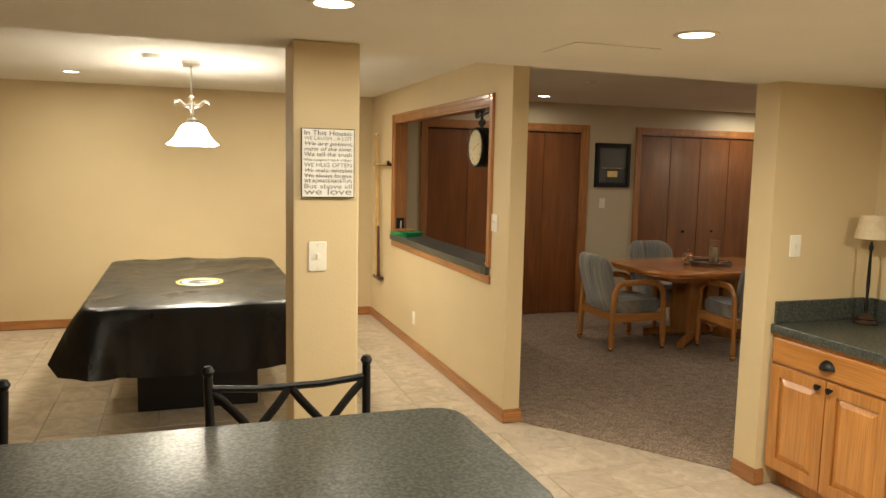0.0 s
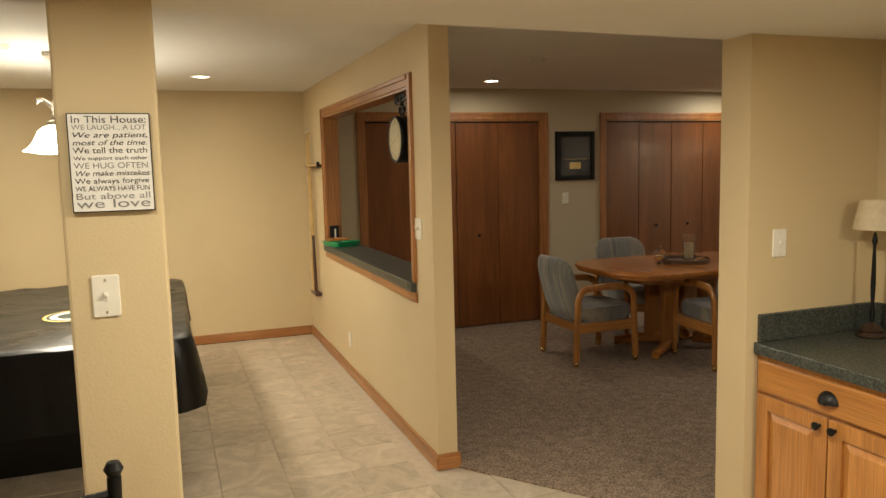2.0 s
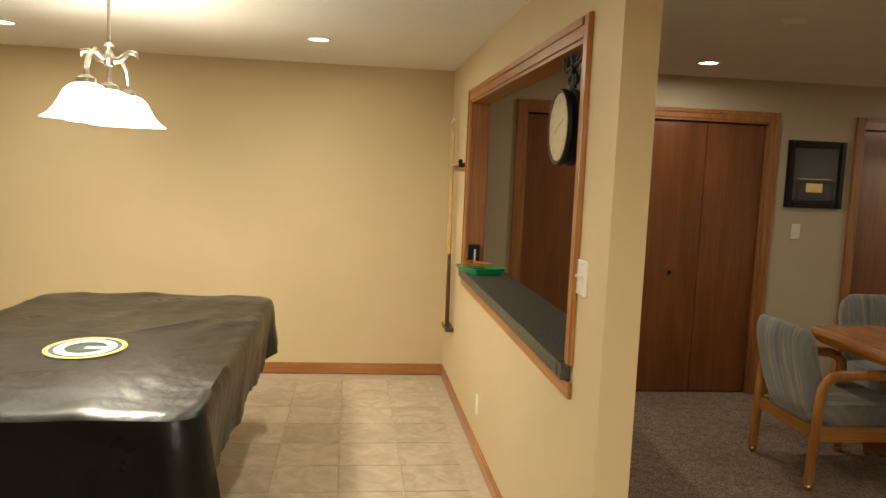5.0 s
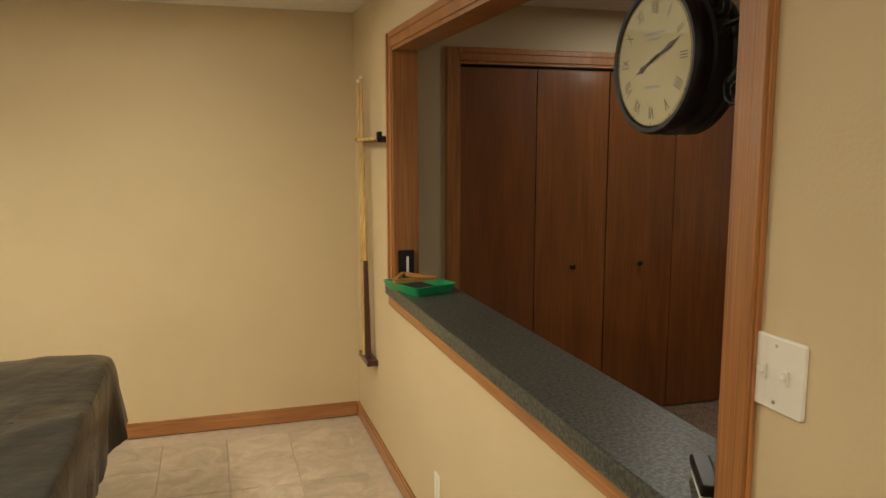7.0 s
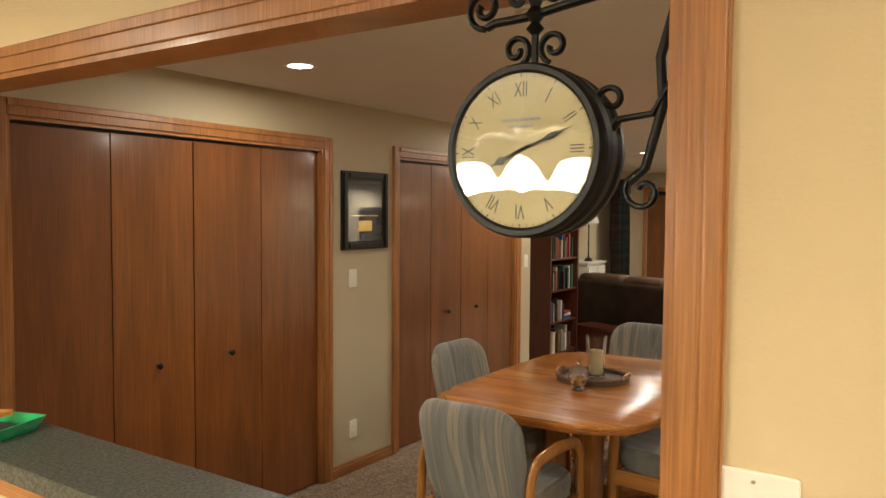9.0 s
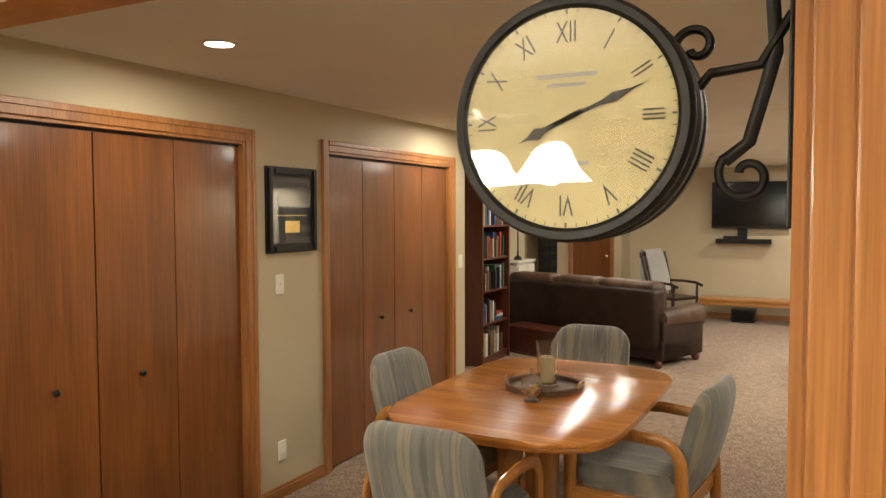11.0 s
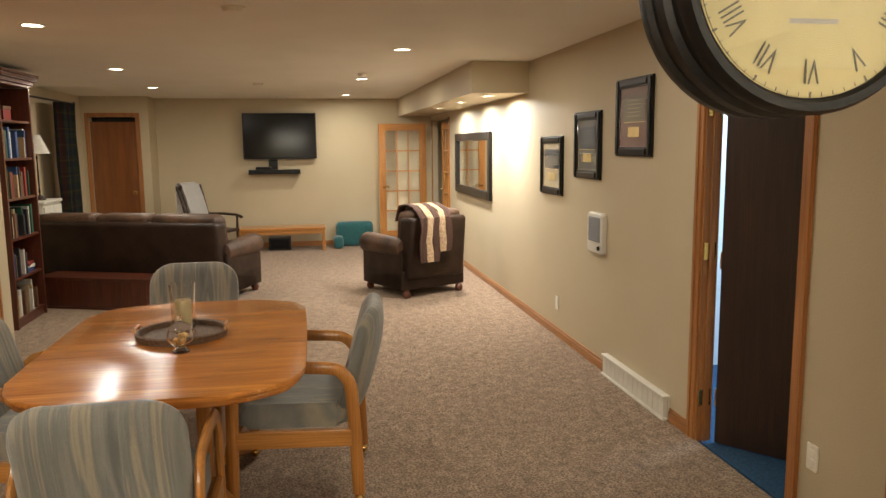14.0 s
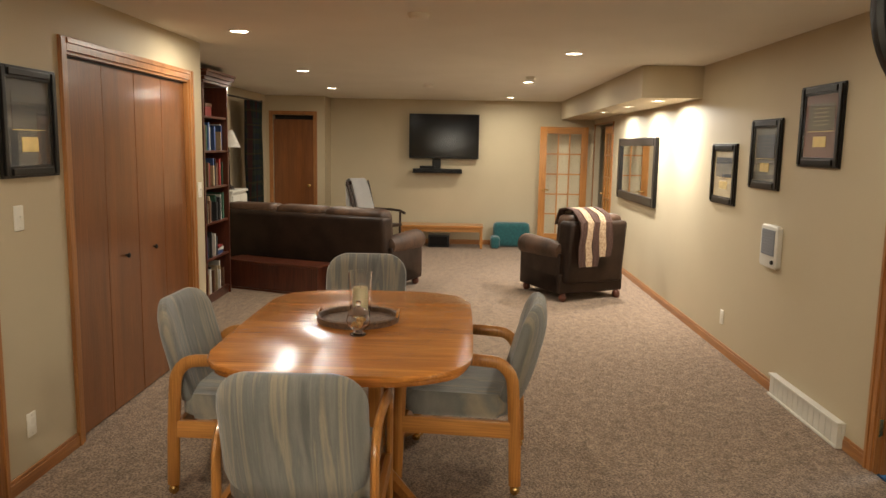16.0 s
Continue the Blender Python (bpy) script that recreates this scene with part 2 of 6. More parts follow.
BLUE_CARPET = material("blue_carpet", (0.02, 0.075, 0.16), 1.0, second=(0.012, 0.05, 0.11), scale=60, bump=0.006, bump_scale=150, fine=0.3)
COOL_WALL = material("cool_white_wall", (0.7, 0.76, 0.82), 0.7, scale=3)
VINYL = material("black_vinyl_cover", (0.007, 0.007, 0.007), 0.33, second=(0.008, 0.0078, 0.0075), scale=3, bump=0.007, bump_scale=9, spec=0.24, rough_var=0.07)
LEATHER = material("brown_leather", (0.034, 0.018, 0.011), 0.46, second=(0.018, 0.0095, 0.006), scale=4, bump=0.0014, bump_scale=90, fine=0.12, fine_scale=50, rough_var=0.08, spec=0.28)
# paler than LEATHER: worn, and coloured for light falling on cushions and arms
SUEDE = material("worn_lit_brown_leather", (0.10, 0.053, 0.030), 0.5, second=(0.042, 0.022, 0.013), scale=5, spec=0.3, bump=0.0012, bump_scale=90, fine=0.12, fine_scale=50)
CREAM = material("cream_clock_face", (0.35, 0.29, 0.145), 0.55, second=(0.31, 0.255, 0.12), scale=6)
INK = material("black_ink", (0.015, 0.014, 0.013), 0.5, scale=30)
FADED_INK = material("faded_black_ink", (0.05, 0.045, 0.035), 0.6, scale=30)
GREY_INK = material("grey_ink", (0.22, 0.21, 0.20), 0.6, scale=30)
SIGN_WHITE = material("white_sign_face", (0.78, 0.76, 0.72), 0.5, second=(0.70, 0.68, 0.64), scale=12)
GREEN = material("green_plastic", (0.01, 0.30, 0.10), 0.3, second=(0.01, 0.26, 0.085), scale=10)
TEAL = material("teal_plush", (0.012, 0.10, 0.105), 0.9, second=(0.008, 0.07, 0.075), scale=25, bump=0.004, bump_scale=120, sheen=0.4)
MAPLE = wood("maple_cue", (0.62, 0.42, 0.16), (0.52, 0.33, 0.11), "z", per_object=0.08)
MAHOG = wood("dark_butt_wood", (0.10, 0.035, 0.02), (0.05, 0.018, 0.011), "z")
LINEN = material("lamp_shade_linen", (0.62, 0.52, 0.36), 0.85, second=(0.56, 0.46, 0.31), scale=40, bump=0.001, bump_scale=250)
WHITE_SHADE = material("white_lamp_shade", (0.75, 0.72, 0.66), 0.8, scale=40)
WHITE_PAINT = material("white_painted_wood", (0.66, 0.63, 0.55), 0.45, second=(0.60, 0.57, 0.50), scale=5)
TOWEL = material("white_towel", (0.72, 0.70, 0.68), 0.95, second=(0.64, 0.62, 0.60), scale=60, bump=0.004, bump_scale=200)
WOOL = material("brown_knit", (0.075, 0.036, 0.024), 1.0, second=(0.05, 0.024, 0.016), scale=60, bump=0.008, bump_scale=70)
CREAM_WOOL = material("cream_knit", (0.52, 0.38, 0.24), 1.0, second=(0.30, 0.19, 0.11), scale=55, bump=0.012, bump_scale=70)
WAX = material("cream_wax", (0.78, 0.66, 0.38), 0.5, scale=8)
WICKER = material("woven_tray", (0.16, 0.09, 0.05), 0.6, second=(0.08, 0.045, 0.025), scale=60, bump=0.003, bump_scale=120)
MIRROR = material("mirror_glass", (0.86, 0.87, 0.86), 0.02, 1.0, scale=1)
SCREEN = material("dark_screen", (0.004, 0.004, 0.005), 0.12, scale=2, spec=0.3)
FRAME_BLACK = material("black_lacquer_frame", (0.008, 0.007, 0.0065), 0.3, second=(0.013, 0.010, 0.008), scale=20, spec=0.25)
MAT_DARK = material("dark_mat_board", (0.018, 0.014, 0.011), 0.6, scale=20, coat=0.0)
MAT_TAN = material("tan_mat_board", (0.27, 0.20, 0.10), 0.6, scale=20, coat=0.0)
MAT_RED = material("russet_mat_board", (0.10, 0.026, 0.014), 0.6, scale=20, coat=0.0)
MAT_OLIVE = material("olive_mat_board", (0.075, 0.055, 0.026), 0.6, scale=20, coat=0.0)
GOLD = material("gold_medal", (0.70, 0.50, 0.18), 0.35, 0.8, scale=30)
GREY_MESH = material("grey_heater_grille", (0.25, 0.26, 0.28), 0.5, scale=120, bump=0.002, bump_scale=300)
YELLOW = material("yellow_print", (0.75, 0.55, 0.05), 0.35, scale=10)
PRINT_WHITE = material("white_print", (0.75, 0.75, 0.72), 0.35, scale=10)
PRINT_GREEN = material("dark_green_print", (0.015, 0.035, 0.03), 0.35, scale=10)
SWEETS = material("amber_sweets", (0.55, 0.25, 0.05), 0.4, second=(0.7, 0.5, 0.2), scale=70)
CLEAR = glass_mat("clear_glass")
PANE = glass_mat("window_glass", (0.96, 0.98, 0.97), 0.0, 1.2)


def fabric(name):
    """Upholstery with wavering upright stripes in slate blue, grey and tan."""
    m = bpy.data.materials.new(name)
    m.use_nodes = True
    nt = m.node_tree
    N, L = nt.nodes.new, nt.links.new
    bs = nt.nodes["Principled BSDF"]
    bs.inputs["Roughness"].default_value, bs.inputs["Sheen Weight"].default_value = 0.92, 0.3
    tc, mp, nz = N("ShaderNodeTexCoord"), N("ShaderNodeMapping"), N("ShaderNodeTexNoise")
    mp.inputs["Scale"].default_value = (10.0, 1.0, 0.5)
    nz.inputs["Scale"].default_value, nz.inputs["Detail"].default_value, nz.inputs["Distortion"].default_value = 2.0, 6.0, 0.45
    oi, ad, ml = N("ShaderNodeObjectInfo"), N("ShaderNodeVectorMath"), N("ShaderNodeMath")
    ml.operation, ml.inputs[1].default_value = "MULTIPLY", 20.0
    L(oi.outputs["Random"], ml.inputs[0]), L(tc.outputs["Object"], mp.inputs[0]), L(mp.outputs[0], ad.inputs[0]), L(ml.outputs[0], ad.inputs[1]), L(ad.outputs[0], nz.inputs["Vector"])
    cr = N("ShaderNodeValToRGB")
    stops = [(0.30, (0.122, 0.122, 0.116)), (0.42, (0.22, 0.212, 0.19)), (0.50, (0.155, 0.155, 0.147)), (0.57, (0.31, 0.268, 0.198)), (0.63, (0.185, 0.18, 0.165)), (0.72, (0.38, 0.305, 0.21))]
    while len(cr.color_ramp.elements) < len(stops):
        cr.color_ramp.elements.new(0.5)
    for e, (pos, c) in zip(cr.color_ramp.elements, stops):
        e.position, e.color = pos, (*c, 1)
    L(nz.outputs[0], cr.inputs[0])
    fn = N("ShaderNodeTexNoise")
    fn.inputs["Scale"].default_value = 350
    L(tc.outputs["Object"], fn.inputs["Vector"])
    sc, mr = N("ShaderNodeVectorMath"), N("ShaderNodeMapRange")
    sc.operation = "SCALE"
    mr.inputs[3].default_value, mr.inputs[4].default_value = 0.7, 1.3
    L(fn.outputs[0], mr.inputs[0]), L(cr.outputs[0], sc.inputs[0]), L(mr.outputs[0], sc.inputs["Scale"]), L(sc.outputs[0], bs.inputs["Base Color"])
    bp = N("ShaderNodeBump")
    bp.inputs["Distance"].default_value = 0.002
    L(fn.outputs[0], bp.inputs["Height"]), L(bp.outputs[0], bs.inputs["Normal"])
    return m


FABRIC = fabric("striped_upholstery")


def plaid(name):
    """Dark woven checks: broad green and navy bands crossed by thin red and gold ones."""
    m = bpy.data.materials.new(name)
    m.use_nodes = True
    nt = m.node_tree
    N, L = nt.nodes.new, nt.links.new
    bs = nt.nodes["Principled BSDF"]
    bs.inputs["Roughness"].default_value = 0.95
    tc = N("ShaderNodeTexCoord")
    out = None
    for axis, scale, lo, colour in (("X", 3.1, 0.55, (0.020, 0.024, 0.035, 1)), ("Z", 2.2, 0.55, (0.028, 0.034, 0.018, 1)), ("X", 2.3, 0.93, (0.055, 0.011, 0.010, 1)), ("Z", 1.6, 0.95, (0.055, 0.038, 0.014, 1))):
        wv, mr, mx = N("ShaderNodeTexWave"), N("ShaderNodeMapRange"), N("ShaderNodeMix")
        wv.wave_type, wv.bands_direction = "BANDS", axis
        wv.inputs["Scale"].default_value, wv.inputs["Distortion"].default_value = scale, 0.15
        mr.inputs[1].default_value, mr.inputs[2].default_value, mr.inputs[4].default_value = lo, lo + 0.04, 0.8
        mx.data_type = "RGBA"
        L(tc.outputs["Object"], wv.inputs["Vector"]), L(wv.outputs["Fac"], mr.inputs[0]), L(mr.outputs[0], mx.inputs[0])
        mx.inputs[6].default_value, mx.inputs[7].default_value = (0.016, 0.022, 0.015, 1), colour
        if out is not None:
            L(out, mx.inputs[6])
        out = mx.outputs[2]
    L(out, bs.inputs["Base Color"])
    return m


PLAID = plaid("dark_plaid_curtain")

# ---- large structure ----
PX, PX2 = 2.20, 2.31                      # both faces of the pass-through wall
Y0, Y1 = 3.632, 7.31                      # its free end and the north wall of the pool room
OY0, OY1, OZ0, OZ1 = 3.977, 6.362, 0.98, 2.066   # the opening in it; OZ0 is the top of the sill
WEST, SOUTH, EAST = -2.6, -3.0, 13.85
NY, SY, AY = 6.81, 2.66, 7.91          # north, south and alcove wall faces of the carpeted room
D1 = (2.662, 4.509)                     # openings of the two closets
D2 = (5.257, 6.97)
CX = 7.24                               # where the closet wall ends
DH = 2.07
BD = (4.335, 5.145)                       # doorway in the south wall
FD = (12.2, 13.68)                      # glazed doors in the south wall
FDX = 13.3                              # wall of the small door beyond the alcove
PIX, KY, KY2, KX = 3.105, 2.372, 2.54, 3.80    # wall pier and kitchen wall faces


def structure(name, bm, mat, label="", cat=""):
    return tagged(obj(name, bm, mat), label, cat, "", "structure")


pass_wall = structure("wall_pass_through", boxes((PX, Y0, 0, PX2, OY0, CEIL), (PX, OY1, 0, PX2, Y1, CEIL), (PX, OY0, 0, PX2, OY1, OZ0 - 0.055), (PX, OY0, OZ1, PX2, OY1, CEIL)),
                      [PAINT, GREIGE], "tan painted partition wall with a pass-through opening")
for p in pass_wall.data.polygons:
    if p.normal.x > 0.5 and p.center.x > PX2 - 0.01:
        p.material_index = 1
structure("wall_north", boxes((WEST, Y1, 0, PX2, Y1 + 0.15, CEIL + 0.1)), PAINT, "tan painted wall of the pool room")
structure("wall_west", boxes((WEST - 0.15, SOUTH, 0, WEST, Y1 + 0.15, CEIL + 0.1)), PAINT)
structure("wall_south", boxes((WEST - 0.15, SOUTH - 0.15, 0, 4.0, SOUTH, CEIL + 0.1)), PAINT)
structure("wall_kitchen_east", boxes((KX, SOUTH, 0, KX + 0.13, KY, LOW)), PAINT)
structure("wall_pier", boxes((PIX, KY, 0, KX + 0.13, KY2, CEIL)), PAINT, "tan painted wall end beside the cabinets")
structure("wall_closets", boxes((PX2, NY, 0, D1[0], NY + 0.12, CEIL), (D1[1], NY, 0, D2[0], NY + 0.12, CEIL), (D2[1], NY, 0, CX, NY + 0.12, CEIL),
                                (D1[0], NY, DH, D1[1], NY + 0.12, CEIL), (D2[0], NY, DH, D2[1], NY + 0.12, CEIL), (CX - 0.12, NY + 0.12, 0, CX, AY, CEIL)),
          GREIGE, "greige wall with two bifold closet openings")
structure("wall_closet_back", boxes((PX2, 7.6, 0, CX - 0.12, AY, CEIL)), DARK)
structure("wall_alcove", boxes((CX, AY, 0, FDX + 0.3, AY + 0.15, CEIL)), GREIGE)
structure("wall_far_door", boxes((FDX, 7.79, 0, FDX + 0.15, AY, CEIL), (FDX, 6.97, 0, FDX + 0.15, 7.15, CEIL), (FDX, 7.15, DH, FDX + 0.15, 7.79, CEIL), (FDX + 0.15, 6.97, 0, EAST, 7.09, CEIL)), GREIGE)
structure("wall_far_closet", boxes((FDX + 0.16, 7.1, 0, FDX + 0.3, AY, CEIL)), DARK)
structure("wall_far", boxes((EAST, SY - 0.085, 0, EAST + 0.15, 7.09, CEIL)), GREIGE, "greige end wall behind the television")
structure("wall_carpet_south", boxes((3.78, SY - 0.085, 0, BD[0], SY, CEIL), (BD[1], SY - 0.085, 0, FD[0], SY, CEIL), (FD[1], SY - 0.085, 0, EAST, SY, CEIL),
                                     (BD[0], SY - 0.085, DH, BD[1], SY, CEIL), (FD[0], SY - 0.085, 2.0, FD[1], SY, CEIL)), GREIGE, "greige wall with a doorway and glazed doors")
structure("wall_return", boxes((3.78, KY2, 0, 3.90, SY - 0.085, CEIL)), GREIGE)
structure("ceiling", boxes((WEST, SOUTH, CEIL, EAST + 0.15, AY + 0.15, CEIL + 0.12)), CEILING, "off-white textured ceiling")
cd = bmesh.new()
extrude([(WEST, SOUTH), (KX + 0.13, SOUTH), (KX + 0.13, KY), (PIX - 0.001, KY), (PIX - 0.001, KY2 - 0.02), (WEST, 2.32)], LOW, CEIL - 0.002, bm=cd)
structure("ceiling_dropped", cd, CEILING, "dropped ceiling over the kitchen")
structure("soffit", boxes((8.30, SY, SOFFIT_Z, EAST, 3.20, CEIL - 0.002)), GREIGE, "boxed soffit with downlights along the wall")
floor_ob = structure("floor", boxes((WEST, SOUTH, -0.1, 3.9, Y1, -0.006)), GROUT, "pale stone-look tile floor with fine joints")
cp = bmesh.new()
extrude([(PX2 - 0.005, Y0), (PIX + 0.005, KY2), (3.78, KY2), (3.78, SY), (EAST, SY), (EAST, AY), (CX, AY), (CX, NY + 0.1), (PX2, NY + 0.1)], -0.1, 0.008, bm=cp)
structure("carpet", cp, CARPET, "brown cut-pile carpet over the whole room")
# the room behind the open door, with its blue carpet and cool daylight lamp
structure("blue_room_floor", boxes((3.91, 0.6, -0.1, 6.4, SY - 0.02, 0.004)), BLUE_CARPET, "deep blue carpet of the next room")
structure("blue_room_walls", boxes((3.90, 0.5, 0, 6.4, 0.6, CEIL), (6.4, 0.5, 0, 6.5, SY - 0.085, CEIL)), COOL_WALL)
lamp("blue_room_lamp", "AREA", pose(5.4, 1.6, CEIL - 0.05), 42, (0.6, 0.8, 1.0), 0.6, 170)
structure("glazed_room_walls", boxes((11.6, 0.9, 0, 14.2, 1.0, CEIL), (11.5, 0.9, 0, 11.6, SY - 0.085, CEIL), (14.2, 0.9, 0, 14.3, SY - 0.085, CEIL)), GREIGE)
structure("glazed_room_floor", boxes((11.6, 1.0, -0.1, 14.2, SY - 0.001, 0.003)), CARPET)


def trim(name, parts_, mat, label, cat="trim"):
    return tagged(obj(name, boxes(*parts_, bevel=0.005), mat), label, cat, "", "structure")


VX = 5.893                              # middle of the baseboard vent


# baseboards, a few millimetres proud of the walls, with a thinner upper lip
def baseboard(x0, y0, x1, y1, nx, ny, mat, h=0.085):
    bm = bmesh.new()
    for d, z0, z1 in ((0.014, 0.0, h - 0.018), (0.009, h - 0.018, h)):
        box(bm, min(x0, x1) + (0 if nx >= 0 else -d), min(y0, y1) + (0 if ny >= 0 else -d), z0,
            max(x0, x1) + (d if nx > 0 else 0), max(y0, y1) + (d if ny > 0 else 0), z1, bevel=0.003)
    return tagged(obj("baseboard", bm, mat), "honey-stained oak baseboard", "baseboard", "", "structure")


baseboard(WEST, Y1, PX - 0.014, Y1, 0, -1, OAK_X)
baseboard(PX, Y0 - 0.014, PX, Y1, -1, 0, OAK_Y)
baseboard(PX, Y0, PX2 + 0.014, Y0, 0, -1, OAK_X)
baseboard(PX2, Y0, PX2, NY, 1, 0, OAK_Y)
baseboard(PIX, KY - 0.014, PIX, KY2, -1, 0, OAK_Y)
baseboard(PIX, KY, PIX + 0.05, KY, 0, -1, OAK_X)
baseboard(D1[1] + 0.07, NY, D2[0] - 0.07, NY, 0, -1, OAK_X)
baseboard(PX2 + 0.014, NY, D1[0] - 0.07, NY, 0, -1, OAK_X)
baseboard(D2[1] + 0.07, NY, CX, NY, 0, -1, OAK_X)
baseboard(3.78, SY, BD[0] - 0.065, SY, 0, 1, OAK_X)
baseboard(BD[1] + 0.065, SY, VX - 0.468, SY, 0, 1, OAK_X)
baseboard(VX + 0.468, SY, FD[0] - 0.065, SY, 0, 1, OAK_X)
baseboard(EAST, SY, EAST, 6.97, -1, 0, OAK_Y)
baseboard(WEST, SOUTH, WEST, Y1, 1, 0, OAK_Y)
# column baseboards
COL = (0.652, 2.187, 0.908, 2.412)


def casing_set(name, plane, axis, a0, a1, top, out, w=0.07, bottom=0.0, sill=False):
    """Flat oak casing round an opening, in two steps; out is the side it faces, +1 or -1, across the wall."""
    bm = bmesh.new()
    for d, ww in ((0.012, w), (0.019, w * 0.55)):
        lo, hi = (plane, plane + out * d) if out > 0 else (plane + out * d, plane)
        for u0, u1, z0, z1 in ((a0 - ww if ww == w else a0 - w + 0.004, a0 if ww == w else a0 - w + 0.004 + ww * 0.7, bottom, top + (w if ww == w else w - 0.004)),
                               (a1 if ww == w else a1 + w - 0.004 - ww * 0.7, a1 + ww if ww == w else a1 + w - 0.004, bottom, top + (w if ww == w else w - 0.004)),
                               (a0 + 0.0005, a1 - 0.0005, top if ww == w else top + w - 0.004 - ww * 0.7, top + (w if ww == w else w - 0.004))):
            if axis == "y":
                box(bm, lo, u0, z0, hi, u1, z1, bevel=0.003)
            else:
                box(bm, u0, lo, z0, u1, hi, z1, bevel=0.003)
    return tagged(obj(name, bm, OAK), "stained oak casing round an opening", "trim", "", "structure")


casing_set("trim_pass_through", PX, "y", OY0, OY1, OZ1, -1, 0.07, OZ0)
casing_set("trim_pass_through", PX2, "y", OY0, OY1, OZ1, 1, 0.07, OZ0)
# jamb liner of the pass-through
tagged(obj("trim_jamb", boxes((PX - 0.004, OY0 - 0.001, OZ0, PX2 + 0.004, OY0 + 0.016, OZ1), (PX - 0.004, OY1 - 0.016, OZ0, PX2 + 0.004, OY1 + 0.001, OZ1),
                              (PX - 0.004, OY0 + 0.016, OZ1 - 0.016, PX2 + 0.004, OY1 - 0.016, OZ1 + 0.001)), OAK), "stained oak lining of the pass-through", "trim", "", "structure")
tagged(obj("trim_apron", boxes((PX - 0.014, OY0 - 0.07, OZ0 - 0.115, PX - 0.001, OY1 + 0.07, OZ0 - 0.056), bevel=0.004), OAK_Y), "oak apron under the laminate ledge", "trim", "", "structure")
casing_set("trim_closet", NY, "x", D1[0], D1[1], DH, -1)
casing_set("trim_closet", NY, "x", D2[0], D2[1], DH, -1)
casing_set("trim_doorway", SY, "x", BD[0], BD[1], DH, 1, 0.065)
tagged(obj("trim_jamb", boxes((BD[0], SY - 0.085, 0, BD[0] + 0.018, SY + 0.002, DH), (BD[1] - 0.018, SY - 0.085, 0, BD[1], SY + 0.002, DH), (BD[0] + 0.018, SY - 0.085, DH - 0.018, BD[1] - 0.018, SY + 0.002, DH),
                              (BD[1] - 0.03, SY - 0.06, 0, BD[1] - 0.018, SY - 0.03, DH - 0.018)), OAK), "stained oak door jamb", "trim", "", "structure")
casing_set("trim_doorway", FDX, "y", 7.15, 7.79, DH, -1, 0.06)
casing_set("trim_glazed_doors", SY, "x", FD[0], FD[1], 2.0, 1, 0.012)
for d in (D1, D2):
    tagged(obj("trim_jamb", boxes((d[0], NY - 0.001, 0, d[0] + 0.016, NY + 0.12, DH), (d[1] - 0.016, NY - 0.001, 0, d[1], NY + 0.12, DH), (d[0] + 0.016, NY - 0.001, DH - 0.016, d[1] - 0.016, NY + 0.12, DH)), OAK),
           "stained oak closet jamb", "trim", "", "structure")
tagged(obj("trim_wall_end", boxes((3.766, SY - 0.13, 0, 3.7795, SY + 0.012, 2.14), bevel=0.004), OAK), "stained oak trim on the wall end", "trim", "", "structure")

# ---- fixed things ----
column = thing("column", "square tan painted drywall column by the counter", "column")
column["kind"] = "structure"
part("shaft", boxes((COL[0], COL[1], 0.0, COL[2], COL[3], LOW), bevel=0.008), PAINT, column)
part("base_trim", boxes((COL[0] - 0.013, COL[1] - 0.013, 0, COL[2] + 0.013, COL[1] - 0.001, 0.085), (COL[2] + 0.001, COL[1] - 0.013, 0, COL[2] + 0.013, COL[3] + 0.013, 0.085), (COL[0] - 0.013, COL[1], 0, COL[0] - 0.001, COL[3] + 0.013, 0.085), bevel=0.003), OAK_X, column)

lg = thing("ledge", "dark speckled laminate ledge on the pass-through", "ledge")
part("slab", boxes((PX - 0.035, OY0 + 0.001, OZ0 - 0.055, 2.445, OY1 - 0.001, OZ0), bevel=0.006), LAMINATE, lg, "dark speckled laminate slab")
part("end_nosing", boxes((PX - 0.035, OY0 - 0.05, OZ0 - 0.055, PX - 0.001, OY0 + 0.0005, OZ0 - 0.0005), bevel=0.006), LAMINATE, lg)
part("end_nosing", boxes((PX - 0.035, OY1 - 0.0005, OZ0 - 0.055, PX - 0.001, OY1 + 0.05, OZ0 - 0.0005), bevel=0.006), LAMINATE, lg)


def bifold(x0, x1, y, label, knobs):
    door = thing("bifold_door", label, "closet door")
    w = (x1 - x0 - 0.006) / 4
    for k in range(4):
        a = x0 + 0.003 + k * w
        gap = 0.0035 if k in (1, 2) else 0.002
        pb = boxes((a + gap, y, 0.018, a + w - gap, y + 0.03, 2.04), bevel=0.002)
        pn = part("panel", pb, SLAB, door)
        if k in knobs:
            kx = a + w * (0.52 if k == 1 else 0.5)
            kn = lathe([(0.0, 0.0), (0.006, 0.0), (0.006, 0.012), (0.014, 0.016), (0.016, 0.024), (0.011, 0.030), (0.0, 0.032)], 16)
            moved(kn, pose(kx, y, 0.93, 90, 0, 0))
            part("knob", kn, BLACK_IRON, pn, "small dark bronze knob", True)
    part("top_track", boxes((x0 + 0.001, y + 0.004, 2.0405, x1 - 0.001, y + 0.035, DH - 0.0165)), BLACK, door, "shadowed black metal track")
    return door


bifold(D1[0] + 0.016, D1[1] - 0.016, NY + 0.03, "four-panel flush bifold closet door in reddish stain", (1, 2))
bifold(D2[0] + 0.016, D2[1] - 0.016, NY + 0.03, "closed four-panel bifold door beyond the dining table", (1, 2))


